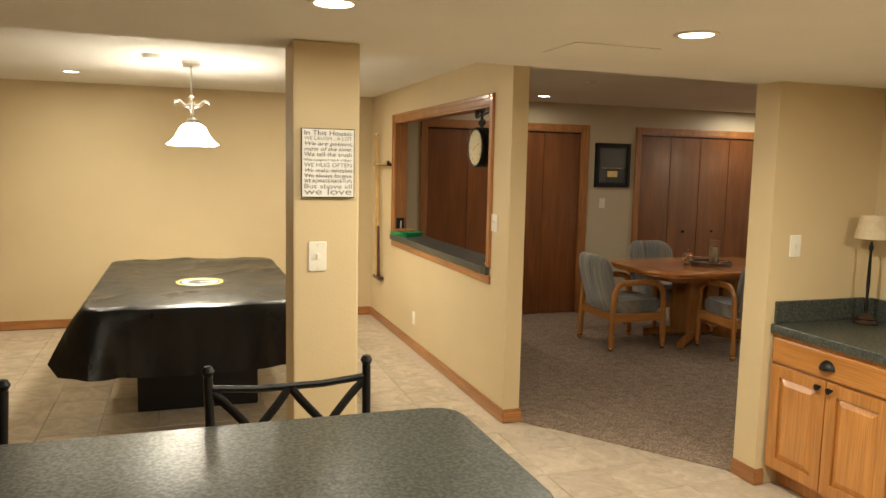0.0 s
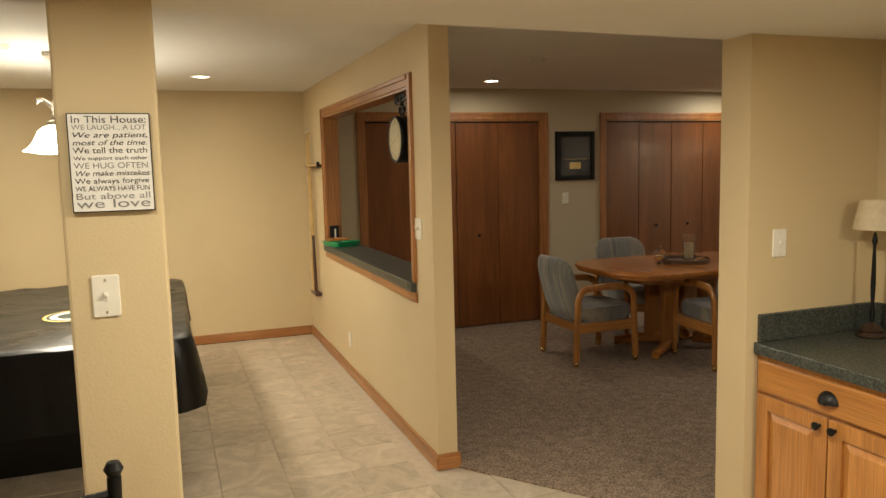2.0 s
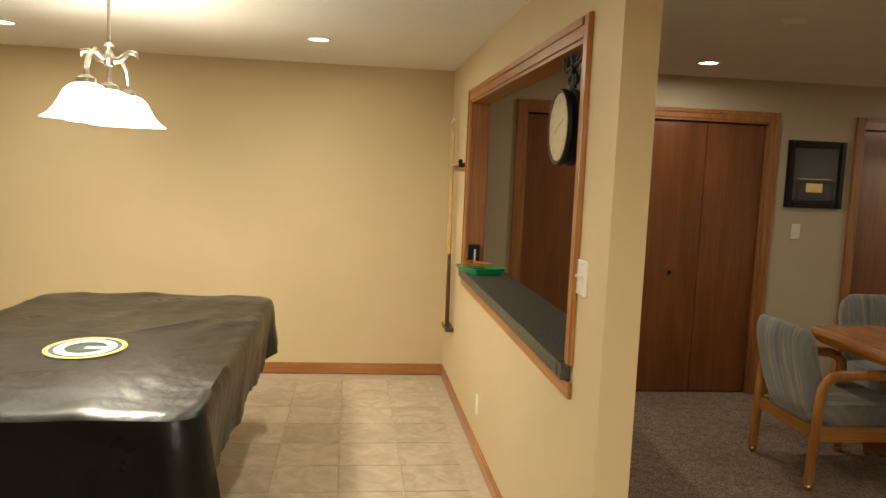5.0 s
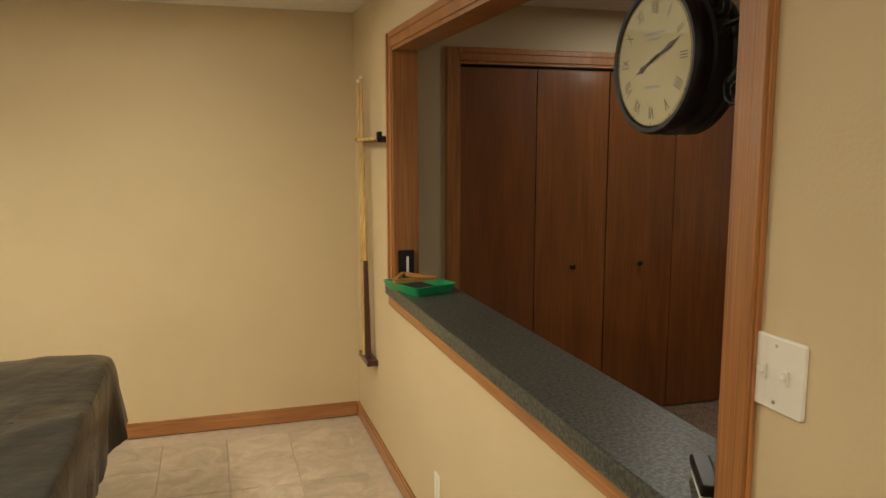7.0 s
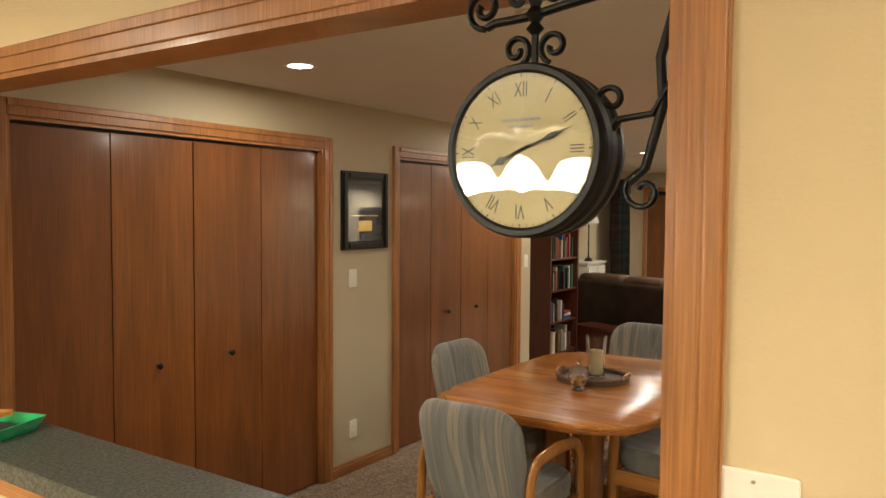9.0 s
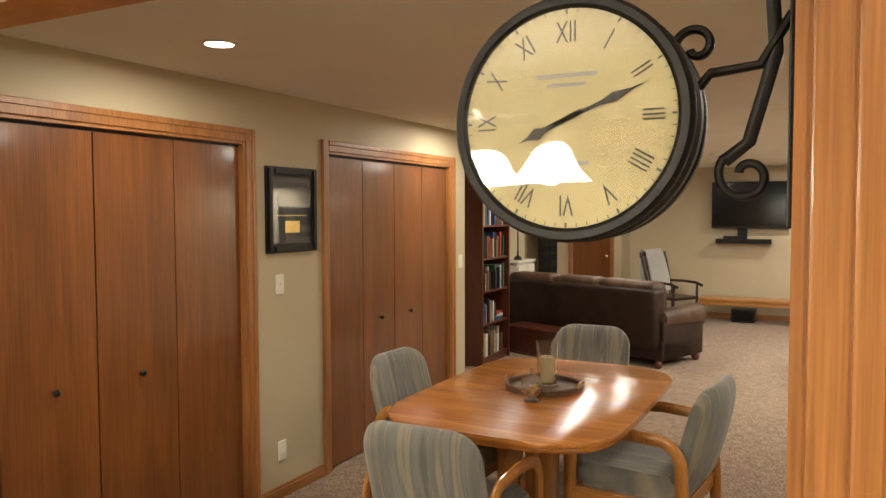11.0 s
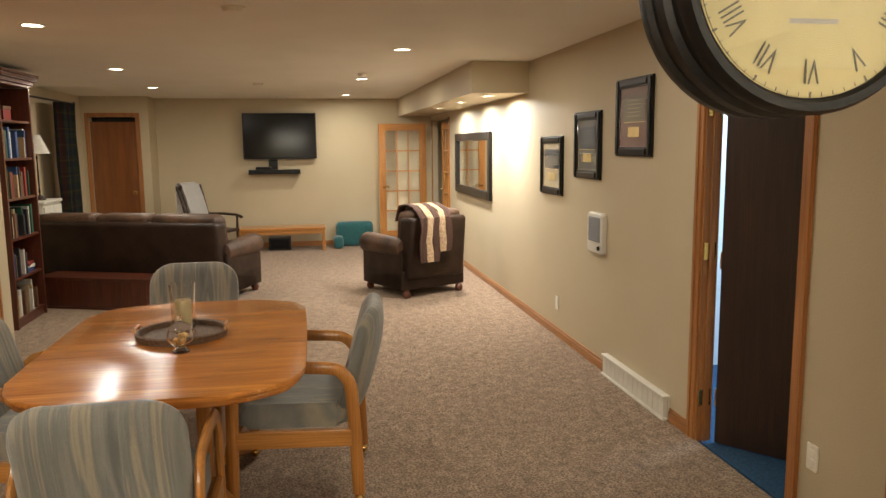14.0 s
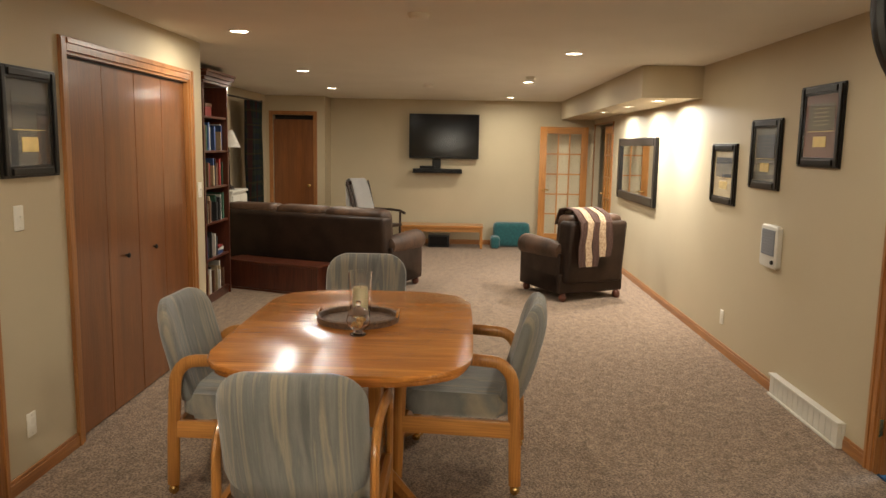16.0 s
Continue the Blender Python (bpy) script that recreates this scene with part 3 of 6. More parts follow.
def slab_door(name, label, m, w, h=2.0, mat=SLAB, knob=True, hinges=(0.25, 1.0, 1.8)):
    d = thing(name, label, "door", m=m)
    leaf = part("leaf", boxes((0.0, -0.035, 0.012, w, 0.0, h), bevel=0.002), mat, d)
    if knob:
        for s in (1, -1):
            kn = lathe([(0.0, 0.0), (0.028, 0.0), (0.028, 0.006), (0.010, 0.010), (0.010, 0.03), (0.024, 0.036), (0.026, 0.052), (0.016, 0.062), (0.0, 0.064)], 20)
            moved(kn, pose(w - 0.07, 0.0 if s > 0 else -0.035, 0.96, -90 if s > 0 else 90))
            part("knob", kn, BRASS, leaf, "round brass knob", True)
    for hz in hinges:
        part("hinge", boxes((-0.014, 0.0005, hz - 0.045, 0.03, 0.004, hz + 0.045), (-0.02, -0.004, hz - 0.047, -0.008, 0.008, hz + 0.047), bevel=0.002), BRASS, leaf, "brass butt hinge")
    return d


flush = slab_door("flush_door", "dark stained flush door swung into the blue room", pose(BD[1] - 0.05, SY - 0.105, 0, 0, 0, 180 + 38), 0.73, mat=WALNUT, knob=False)
for hz in (0.25, 1.05, 1.80):
    hb = boxes((BD[1] - 0.0215, SY - 0.075, hz - 0.045, BD[1] - 0.0185, SY - 0.012, hz + 0.045), (BD[1] - 0.03, SY - 0.012, hz - 0.047, BD[1] - 0.018, SY, hz + 0.047), bevel=0.001)
    part("jamb_hinge", moved(hb, flush.matrix_world.inverted()), BRASS, flush, "polished brass hinge leaf")
slab_door("closet_door", "closed reddish flush door with brass knob", pose(FDX + 0.06, 7.785, 0, 0, 0, -90), 0.63)


def plate(m, label, toggles=1, kind="switch"):
    t = thing("light_switch" if kind == "switch" else "wall_outlet", label, "light switch" if kind == "switch" else "outlet", m=m)
    w = 0.07 + 0.046 * (toggles - 1)
    pb = bmesh.new()
    extrude(round_rect(-w / 2, -0.0575, w / 2, 0.0575, 0.006, 3), 0.0005, 0.006, bevel=0.003, bm=pb, only_top=True)
    part("cover_plate", pb, WHITE, t)
    for k in range(toggles):
        cx = (k - (toggles - 1) / 2) * 0.046
        if kind == "switch":
            part("toggle", boxes((cx - 0.005, -0.012, 0.0062, cx + 0.005, 0.012, 0.009), (cx - 0.004, 0.0, 0.009, cx + 0.004, 0.009, 0.017), bevel=0.001), WHITE, t)
        else:
            for cy in (-0.02, 0.02):
                so = bmesh.new()
                extrude(round_rect(cx - 0.017, cy - 0.014, cx + 0.017, cy + 0.014, 0.008, 3), 0.0062, 0.009, bevel=0.001, bm=so, only_top=True)
                part("socket", so, WHITE, t)
    for sy in (-0.044, 0.044):
        part("screw", moved(lathe([(0, 0), (0.003, 0), (0.003, 0.001), (0, 0.0015)], 8), pose(0, sy, 0.006)), STEEL, t)
    return t


FW = lambda x, y, z: Matrix.Translation((x, y, z)) @ pose(0, 0, 0, 90, 0, 0)          # faces -y
BW = lambda x, y, z: Matrix.Translation((x, y, z)) @ pose(0, 0, 0, 90, 0, 180)        # faces +y
LW = lambda x, y, z: Matrix.Translation((x, y, z)) @ pose(0, 0, 0, 90, 0, -90)        # faces -x
RW = lambda x, y, z: Matrix.Translation((x, y, z)) @ pose(0, 0, 0, 90, 0, 90)         # faces +x
plate(FW(0.745, COL[1], 1.293), "cream toggle switch on the tan column")
plate(FW(3.265, KY, 1.275), "cream toggle switch above the laminate counter")
plate(LW(PX, 3.866, 1.284), "double cream toggle switch beside the pass-through", 2)
plate(LW(PX, 5.65, 0.285), "cream outlet under the laminate ledge", 1, "outlet")
plate(FW(4.779, NY, 1.266), "white toggle switch under the black framed award")
plate(FW(4.783, NY, 0.287), "white outlet between the two closets", 1, "outlet")
plate(BW(4.185, SY, 0.31), "cream outlet beside the doorway", 1, "outlet")
plate(BW(7.44, SY, 0.29), "cream outlet on the long wall", 1, "outlet")
plate(FW(7.15, NY, 1.26), "white toggle switch at the end of the closet wall")

# ---- kitchen side ----


def letters(body, size, mat, parent, m, extrude_by=0.0006, align="CENTER", shear=0.0, squeeze=1.0):
    cu = bpy.data.curves.new("lettering", "FONT")
    cu.body, cu.size, cu.extrude, cu.align_x, cu.align_y, cu.shear = body, size, extrude_by, align, "CENTER", shear
    tmp = bpy.data.objects.new("lettering", cu)
    scene.collection.objects.link(tmp)
    bpy.context.view_layer.update()
    me = bpy.data.meshes.new_from_object(tmp)
    bpy.data.objects.remove(tmp)
    me.transform(m @ Matrix.Diagonal((squeeze, 1, 1, 1)))
    me.materials.clear()
    me.materials.append(mat)
    ob = new("lettering", me)
    ob.parent = parent
    return ob


counter_isl = thing("island_counter", "speckled grey-green laminate bar counter with rounded corner", "counter")
tb = bmesh.new()
extrude([(-2.2, 0.60), (0.935, 0.60), (0.965, 0.612), (0.99, 0.64), (1.0, 0.69), (0.998, 1.21), (0.987, 1.255), (0.955, 1.288), (0.905, 1.30), (-2.2, 1.322)], 0.92, 0.96, bevel=0.008, bm=tb)
part("worktop", tb, LAMINATE, counter_isl, "speckled grey-green laminate top", True)
part("body", boxes((-2.15, 0.66, 0.0, 0.80, 1.04, 0.919)), HONEY, counter_isl, "honey oak panelled base")


def bar_stool(m):
    st = thing("bar_stool", "black iron bar stool with crossed back bars", "bar stool", "stools along the bar counter", m)
    w, d = 0.235, 0.20
    for sx in (-1, 1):
        part("post", tube([(sx * (w - 0.012), d, 0.0), (sx * (w - 0.01), d - 0.01, 0.66), (sx * (w - 0.004), d + 0.03, 0.85), (sx * w, d + 0.05, 1.035)], 0.0135, 10), BLACK_IRON, st, smooth=True)
        part("knob", lathe([(0.0, -0.018), (0.012, -0.014), (0.019, 0.0), (0.012, 0.014), (0, 0.018)], 14, (sx * w, d + 0.051, 1.05)), BLACK_IRON, st, "round finial", True)
        part("front_leg", tube([(sx * w, -d, 0.0), (sx * (w - 0.02), -d + 0.02, 0.66)], 0.0125, 10), BLACK_IRON, st, smooth=True)
    part("top_rail", tube([(-w, d + 0.047, 1.0), (-0.1, d + 0.056, 0.985), (0.1, d + 0.056, 0.985), (w, d + 0.047, 1.0)], 0.011, 8), BLACK_IRON, st, smooth=True)
    part("lower_rail", tube([(-w + 0.01, d + 0.012, 0.74), (w - 0.01, d + 0.012, 0.74)], 0.010, 8), BLACK_IRON, st)
    for sx in (-1, 1):
        arc = [(sx * (0.005 + (w - 0.02) * k / 8), d + 0.05 - 0.035 * (k / 8), 0.98 - 0.235 * (k / 8) ** 0.9) for k in range(9)]
        part("cross_bar", tube(arc, 0.0135, 8, flat=0.6), BLACK_IRON, st, smooth=True)
        arc = [(sx * ((w - 0.012) - (w - 0.03) * k / 8), d + 0.045 - 0.03 * (k / 8), 0.985 - 0.24 * (k / 8) ** 1.15) for k in range(9)]
        part("cross_bar", tube(arc, 0.0135, 8, flat=0.6), BLACK_IRON, st, smooth=True)
    sb = bmesh.new()
    extrude(round_rect(-0.225, -0.21, 0.225, 0.2, 0.06, 5), 0.665, 0.72, bevel=0.02, bm=sb)
    part("seat", sb, MAT_TAN, st, "padded tan seat", True)
    for a, b in (((-w, -d, 0.25), (w, -d, 0.25)), ((-w, d, 0.25), (w, d, 0.25)), ((-w, -d, 0.3), (-w, d, 0.3)), ((w, -d, 0.3), (w, d, 0.3))):
        part("foot_rail", tube([a, b], 0.009, 8), BLACK_IRON, st)
    return st


bar_stool(pose(0.56, 1.265, 0, 0, 0, 2))
bar_stool(pose(-0.445, 1.265, 0, 0, 0, -2))

# base cabinets along the kitchen's east wall: faces west
CFX = 3.18


def cabinet(y0, y1, label):
    cb = thing("base_cabinet", label, "cabinet", "oak base cabinets")
    part("body", boxes((CFX + 0.002, y0, 0.10, KX - 0.002, y1, 0.822), (CFX + 0.07, y0, 0.0, KX - 0.01, y1, 0.0995)), HONEY, cb)
    part("face_frame", boxes((CFX - 0.016, y0, 0.10, CFX, y0 + 0.035, 0.822), (CFX - 0.016, y1 - 0.035, 0.10, CFX, y1, 0.822), (CFX - 0.016, y0 + 0.035, 0.10, CFX, y1 - 0.035, 0.13),
                                     (CFX - 0.016, y0 + 0.035, 0.79, CFX, y1 - 0.035, 0.822), (CFX - 0.016, y0 + 0.035, 0.655, CFX, y1 - 0.035, 0.69), bevel=0.001), HONEY, cb)
    dr = part("drawer", boxes((CFX - 0.035, y0 + 0.022, 0.678, CFX - 0.017, y1 - 0.022, 0.804), bevel=0.006), HONEY_Y, cb)
    cup = bmesh.new()
    lathe([(0.001, 0.034), (0.018, 0.030), (0.034, 0.020), (0.043, 0.006), (0.045, 0.0)], 24, bm=cup)
    bmesh.ops.delete(cup, geom=[f for f in cup.faces if f.calc_center_median().y < -0.002], context="FACES")
    moved(cup, Matrix.Translation((CFX - 0.035, (y0 + y1) / 2, 0.725)) @ pose(0, 0, 0, 90, 0, -90))
    part("cup_pull", cup, BLACK_IRON, dr, "black iron cup pull", True)
    mid = (y0 + y1) / 2
    for a, b, ky in ((y0 + 0.022, mid - 0.004, mid - 0.035), (mid + 0.004, y1 - 0.022, mid + 0.035)):
        dbm = bmesh.new()
        for q in ((CFX - 0.036, a, 0.115, CFX - 0.017, a + 0.058, 0.664), (CFX - 0.036, b - 0.058, 0.115, CFX - 0.017, b, 0.664),
                  (CFX - 0.036, a + 0.058, 0.115, CFX - 0.017, b - 0.058, 0.175), (CFX - 0.036, a + 0.058, 0.604, CFX - 0.017, b - 0.058, 0.664)):
            box(dbm, *q, bevel=0.002)
        door = part("door", dbm, HONEY, cb)
        rp = bmesh.new()
        x1, x2 = CFX - 0.022, CFX - 0.034
        o = [(a + 0.0585, 0.1755), (b - 0.0585, 0.1755), (b - 0.0585, 0.6035), (a + 0.0585, 0.6035)]
        i = [(a + 0.09, 0.208), (b - 0.09, 0.208), (b - 0.09, 0.571), (a + 0.09, 0.571)]
        vo, vi = [rp.verts.new((x1, *q)) for q in o], [rp.verts.new((x2, *q)) for q in i]
        rp.faces.new(vi)
        for k in range(4):
            rp.faces.new((vo[k], vo[(k + 1) % 4], vi[(k + 1) % 4], vi[k]))
        bmesh.ops.recalc_face_normals(rp, faces=rp.faces)
        part("raised_panel", rp, HONEY, door)
        kn = moved(lathe([(0.0, 0.0), (0.007, 0.0), (0.006, 0.012), (0.015, 0.018), (0.016, 0.026), (0.0, 0.031)], 16), Matrix.Translation((CFX - 0.036, ky, 0.63)) @ pose(0, 0, 0, 0, -90, 0))
        part("knob", kn, BLACK_IRON, door, "black iron knob", True)
    return cb


cabinet(1.62, KY - 0.004, "honey oak base cabinet with raised-panel doors")
cabinet(0.92, 1.618, "honey oak base cabinet further along the counter")
cabinet(0.22, 0.918, "honey oak base cabinet further along the counter")
wt = thing("worktop", "dark green speckled laminate worktop with backsplash", "worktop")
part("slab", boxes((CFX - 0.04, 0.2, 0.825, KX - 0.003, KY - 0.003, 0.872), bevel=0.006), LAMINATE, wt)
part("backsplash", boxes((CFX - 0.02, KY - 0.022, 0.8725, KX - 0.024, KY - 0.002, 0.988), bevel=0.004), LAMINATE, wt)
part("backsplash", boxes((KX - 0.022, 0.2, 0.8725, KX - 0.002, KY - 0.0225, 0.988), bevel=0.004), LAMINATE, wt)


def table_lamp(m, label, shade_mat, h=0.42, r0=0.055, r1=0.085, sh=0.10):
    tl = thing("table_lamp", label, "table lamp", m=m)
    part("base", lathe([(0, 0), (0.058, 0), (0.06, 0.008), (0.05, 0.016), (0.046, 0.022), (0.05, 0.03), (0.036, 0.042), (0.018, 0.052), (0.012, 0.06), (0, 0.062)], 24), WALNUT, tl, "dark turned base", True)
    part("stem", lathe([(0, 0.06), (0.009, 0.06), (0.011, 0.10), (0.007, 0.14), (0.010, 0.22), (0.006, h - 0.12), (0.012, h - 0.10), (0.006, h - 0.07), (0, h - 0.06)], 16), BLACK_IRON, tl, "slender dark stem", True)
    sb = lathe([(r1, 0.0), (r0, sh), (r0 - 0.003, sh), (r1 - 0.003, 0.0), (r1, 0.0)], 32)
    moved(sb, pose(0, 0, h - 0.05))
    part("shade", sb, shade_mat, tl, "plain fabric shade", True)
    part("harp", tube([(0.0, 0.0, h - 0.07), (0.03, 0, h - 0.03), (0.03, 0, h + 0.02), (0, 0, h + sh - 0.06), (-0.03, 0, h + 0.02), (-0.03, 0, h - 0.03), (0, 0, h - 0.07)], 0.002, 6), BRASS, tl)
    return tl


table_lamp(pose(3.64, 2.24, 0.8725), "unlit table lamp with dark stem and linen shade", LINEN, 0.50, 0.062, 0.085, 0.12)

# the lettered plaque on the column
sign = thing("wall_plaque", "white plaque with black lettering on the column", "sign", m=FW(0.783, COL[1], 1.653))
part("board", boxes((-0.102, -0.131, 0.001, 0.102, 0.131, 0.016), bevel=0.002), FRAME_BLACK, sign, "black edged board")
part("face", boxes((-0.099, -0.128, 0.0162, 0.099, 0.128, 0.0172)), SIGN_WHITE, sign, "white printed face")
LINES = [("In This House:", 0.026, INK, 0), ("WE LAUGH... A LOT", 0.019, GREY_INK, 0), ("We are patient,", 0.020, INK, 0.25), ("most of the time.", 0.020, INK, 0.25), ("We tell the truth", 0.022, INK, 0),
         ("We support each other", 0.014, INK, 0), ("WE HUG OFTEN", 0.022, GREY_INK, 0), ("We make mistakes", 0.020, INK, 0.25), ("We always forgive", 0.020, INK, 0), ("WE ALWAYS HAVE FUN", 0.019, INK, 0),
         ("But above all", 0.024, GREY_INK, 0), ("we love", 0.034, GREY_INK, 0)]
yy = 0.113
for body, size, ink, sh in LINES:
    ob = letters(body, size, ink, sign, pose(0, 0, 0), shear=sh)
    wid = max(v.co.x for v in ob.data.vertices) - min(v.co.x for v in ob.data.vertices)
    k = 0.182 / wid
    ob.data.transform(Matrix.Translation((0, yy, 0.018)) @ Matrix.Diagonal((k, 1, 0.3, 1)))
    yy -= 0.0202


def downlight(x, y, z, r=0.075):
    d = thing("downlight", "lit recessed ceiling downlight with white trim, some added as unseen fill", "ceiling light", "recessed downlights", pose(x, y, z))
    part("trim_ring", lathe([(r, 0.0005), (r, -0.004), (r - 0.008, -0.007), (r - 0.018, -0.004), (r - 0.018, 0.0005)], 32), WHITE, d, "white trim ring", True)
    part("lens", lathe([(0.0, -0.0035), (r - 0.0185, -0.003), (r - 0.0185, 0.0)], 32), LIT, d, "glowing lens", True)
    return d


# includes four unseen fittings, added with their fill lamps
for cx, cy, cz, cw, cc in CANS:
    downlight(cx, cy, cz)
for sx, sy in SOFFIT_CANS:
    downlight(sx, sy, SOFFIT_Z, 0.065)


def detector(x, y, z, r=0.065):
    d = thing("smoke_detector", "round white smoke detector on the ceiling", "smoke detector", "ceiling smoke detectors", pose(x, y, z))
    part("base", lathe([(r, 0.0), (r, -0.010), (r - 0.004, -0.012)], 28), WHITE, d, smooth=True)
    part("cap", lathe([(r - 0.004, -0.011), (r - 0.012, -0.028), (r - 0.03, -0.034), (0, -0.035)], 28), WHITE, d, smooth=True)


detector(0.062, 4.92, CEIL)
detector(5.835, 5.06, CEIL)
detector(10.88, 5.235, CEIL)
detector(3.45, 4.85, CEIL)
detector(9.59, 4.09, CEIL, 0.05)
hatch = thing("access_panel", "flush painted access panel in the dropped ceiling", "access panel")
part("panel", boxes((1.615, 1.78, LOW - 0.004, 1.975, 2.055, LOW - 0.0005), bevel=0.001), CEILING, hatch)

# ---- pool room ----
PT = (-0.32, 3.90, 0.99, 6.18)            # covered table: outline of its top
PC = ((PT[0] + PT[2]) / 2, (PT[1] + PT[3]) / 2)
pool = thing("pool_table", "pool table under a black vinyl cover", "pool table", m=pose(PC[0], PC[1], 0))
HX, HY = (PT[2] - PT[0]) / 2, (PT[3] - PT[1]) / 2


def cover_mesh():
    """A fitted sheet: flat top, rounded rim, skirt that flares and sags deeper at the corners, with folds."""
    bm = bmesh.new()
    per = 200
    rim = []
    r = 0.10
    pts = round_rect(-HX, -HY, HX, HY, r, 10)
    cum, total = [0.0], 0.0
    for a, b in zip(pts, pts[1:] + pts[:1]):
        total += math.dist(a, b)
        cum.append(total)
    for k in range(per):
        s = total * k / per
        i = max(j for j in range(len(pts)) if cum[j] <= s)
        f = (s - cum[i]) / max(cum[i + 1] - cum[i], 1e-6)
        a, b = pts[i], pts[(i + 1) % len(pts)]
        x, y = a[0] + (b[0] - a[0]) * f, a[1] + (b[1] - a[1]) * f
        rim.append((x, y))
    def wrinkle(x, y):
        crease = (1 - abs(noise.noise(Vector((x * 2.4, y * 1.7, 4))))) ** 9
        flat = max(0.0, min(1.0, (math.hypot(x - 0.02, y + 0.25) - 0.26) / 0.2))      # smooth under the stiff print
        return flat * (0.011 * crease + noise.noise(Vector((x * 3, y * 3, 7))) * 0.007 + noise.noise(Vector((x * 11, y * 9, 2))) * 0.003)

    rings = []
    # the top, drawn in ring by ring from the rim to the middle
    for f in (0.06, 0.14, 0.22, 0.30, 0.38, 0.46, 0.54, 0.62, 0.70, 0.78, 0.86, 0.93, 0.975):
        rings.append([bm.verts.new((x * f, y * f, 0.80 + wrinkle(x * f, y * f))) for x, y in rim])
    # the rim and the skirt, which tucks in below the rails but for the corner that flares out
    levels = [(0.0, -0.012), (0.006, -0.05), (0.002, -0.11), (-0.006, -0.18), (-0.014, -0.25), (-0.02, -0.32), (-0.026, -0.38), (-0.03, -0.43)]
    for off, dz in levels:
        ring = []
        for x, y in rim:
            cx, cy = max(-HX + 0.1, min(HX - 0.1, x)), max(-HY + 0.1, min(HY - 0.1, y))
            nx, ny = x - cx, y - cy
            n = math.hypot(nx, ny) or 1
            nx, ny = nx / n, ny / n
            corner = max(0.0, 1 - math.hypot(HX - abs(x), HY - abs(y)) / 0.42) ** 1.3
            down = max(0.0, -dz - 0.03) / 0.40
            fold = noise.noise(Vector((x * 5, y * 5, 0))) * 0.03 * down + noise.noise(Vector((x * 17, y * 17, 3 + dz * 2))) * 0.016 * down
            pleat = 0.03 * corner * math.sin(34 * (x - y)) * down
            flare = corner * (0.24 if x < 0 and y < 0 else 0.10) * down ** 0.8
            px, py = x + nx * (off + fold + flare + pleat), y + ny * (off + fold + flare + pleat)
            drop = dz * (1.0 if ny < -0.4 else 0.86) + corner * 0.075 * down
            ring.append(bm.verts.new((px, py, 0.80 + drop + wrinkle(px, py) * 0.6)))
        rings.append(ring)
    for a, b in zip(rings, rings[1:]):
        for k in range(per):
            bm.faces.new((a[k], a[(k + 1) % per], b[(k + 1) % per], b[k]))
    c = bm.verts.new((0, 0, 0.80))
    for k in range(per):
        bm.faces.new((c, rings[0][(k + 1) % per], rings[0][k]))
    bmesh.ops.recalc_face_normals(bm, faces=bm.faces)
    return bm


part("cover", cover_mesh(), VINYL, pool, "creased black vinyl cover", True)
part("cabinet", boxes((-HX + 0.06, -HY + 0.06, 0.52, HX - 0.06, HY - 0.06, 0.77), bevel=0.01), BLACK, pool, "black table body")
for sy in (-1, 1):
    part("pedestal", boxes((-0.385, sy * 0.45 - 0.14, 0.0, 0.385, sy * 0.45 + 0.14, 0.519), bevel=0.012), BLACK, pool, "broad black pedestal leg")


def ellipse(a, b, z, dz, n=40, ring=0.0, bm=None):
    bm = bm or bmesh.new()
    outer = [(a * math.cos(2 * math.pi * k / n), b * math.sin(2 * math.pi * k / n)) for k in range(n)]
    if ring:
        vo = [bm.verts.new((x, y, z)) for x, y in outer]
        vi = [bm.verts.new((x * (1 - ring), y * (1 - ring * a / b), z)) for x, y in outer]
        for k in range(n):
            bm.faces.new((vo[k], vo[(k + 1) % n], vi[(k + 1) % n], vi[k]))
    else:
        bm.faces.new([bm.verts.new((x, y, z)) for x, y in outer])
    return bm


em = (0.02, -0.25)
part("emblem_ring", moved(ellipse(0.160, 0.190, 0.8052, 0, ring=0.09), pose(*em, 0)), YELLOW, pool, "yellow printed oval ring")
part("emblem_oval", moved(ellipse(0.148, 0.176, 0.8048, 0), pose(*em, 0)), PRINT_WHITE, pool, "white printed oval")
part("emblem_band", moved(ellipse(0.140, 0.166, 0.8056, 0, ring=0.14), pose(*em, 0)), PRINT_GREEN, pool, "dark green printed band")
part("emblem_core", moved(ellipse(0.082, 0.098, 0.8056, 0), pose(*em, 0)), PRINT_GREEN, pool, "dark green printed oval")
part("emblem_bar", moved(boxes((0.0, -0.025, 0.8059, 0.09, 0.015, 0.8064)), pose(*em, 0)), PRINT_WHITE, pool, "white printed bar")

# pendant over the pool table
pend = thing("pendant_light", "brushed nickel billiard pendant with three lit glass shades", "pendant light", m=pose(PEND[0], PEND[1], 0))
part("canopy", boxes((-0.065, -0.11, CEIL - 0.03, 0.065, 0.11, CEIL - 0.0005), bevel=0.008), STEEL, pend, "nickel ceiling canopy")
part("rod", lathe([(0.0, 2.12), (0.008, 2.12), (0.008, CEIL - 0.03), (0, CEIL - 0.03)], 12), STEEL, pend)
part("hub", lathe([(0, 2.02), (0.02, 2.025), (0.03, 2.06), (0.016, 2.09), (0.024, 2.11), (0.012, 2.13), (0, 2.135)], 20), STEEL, pend, smooth=True)
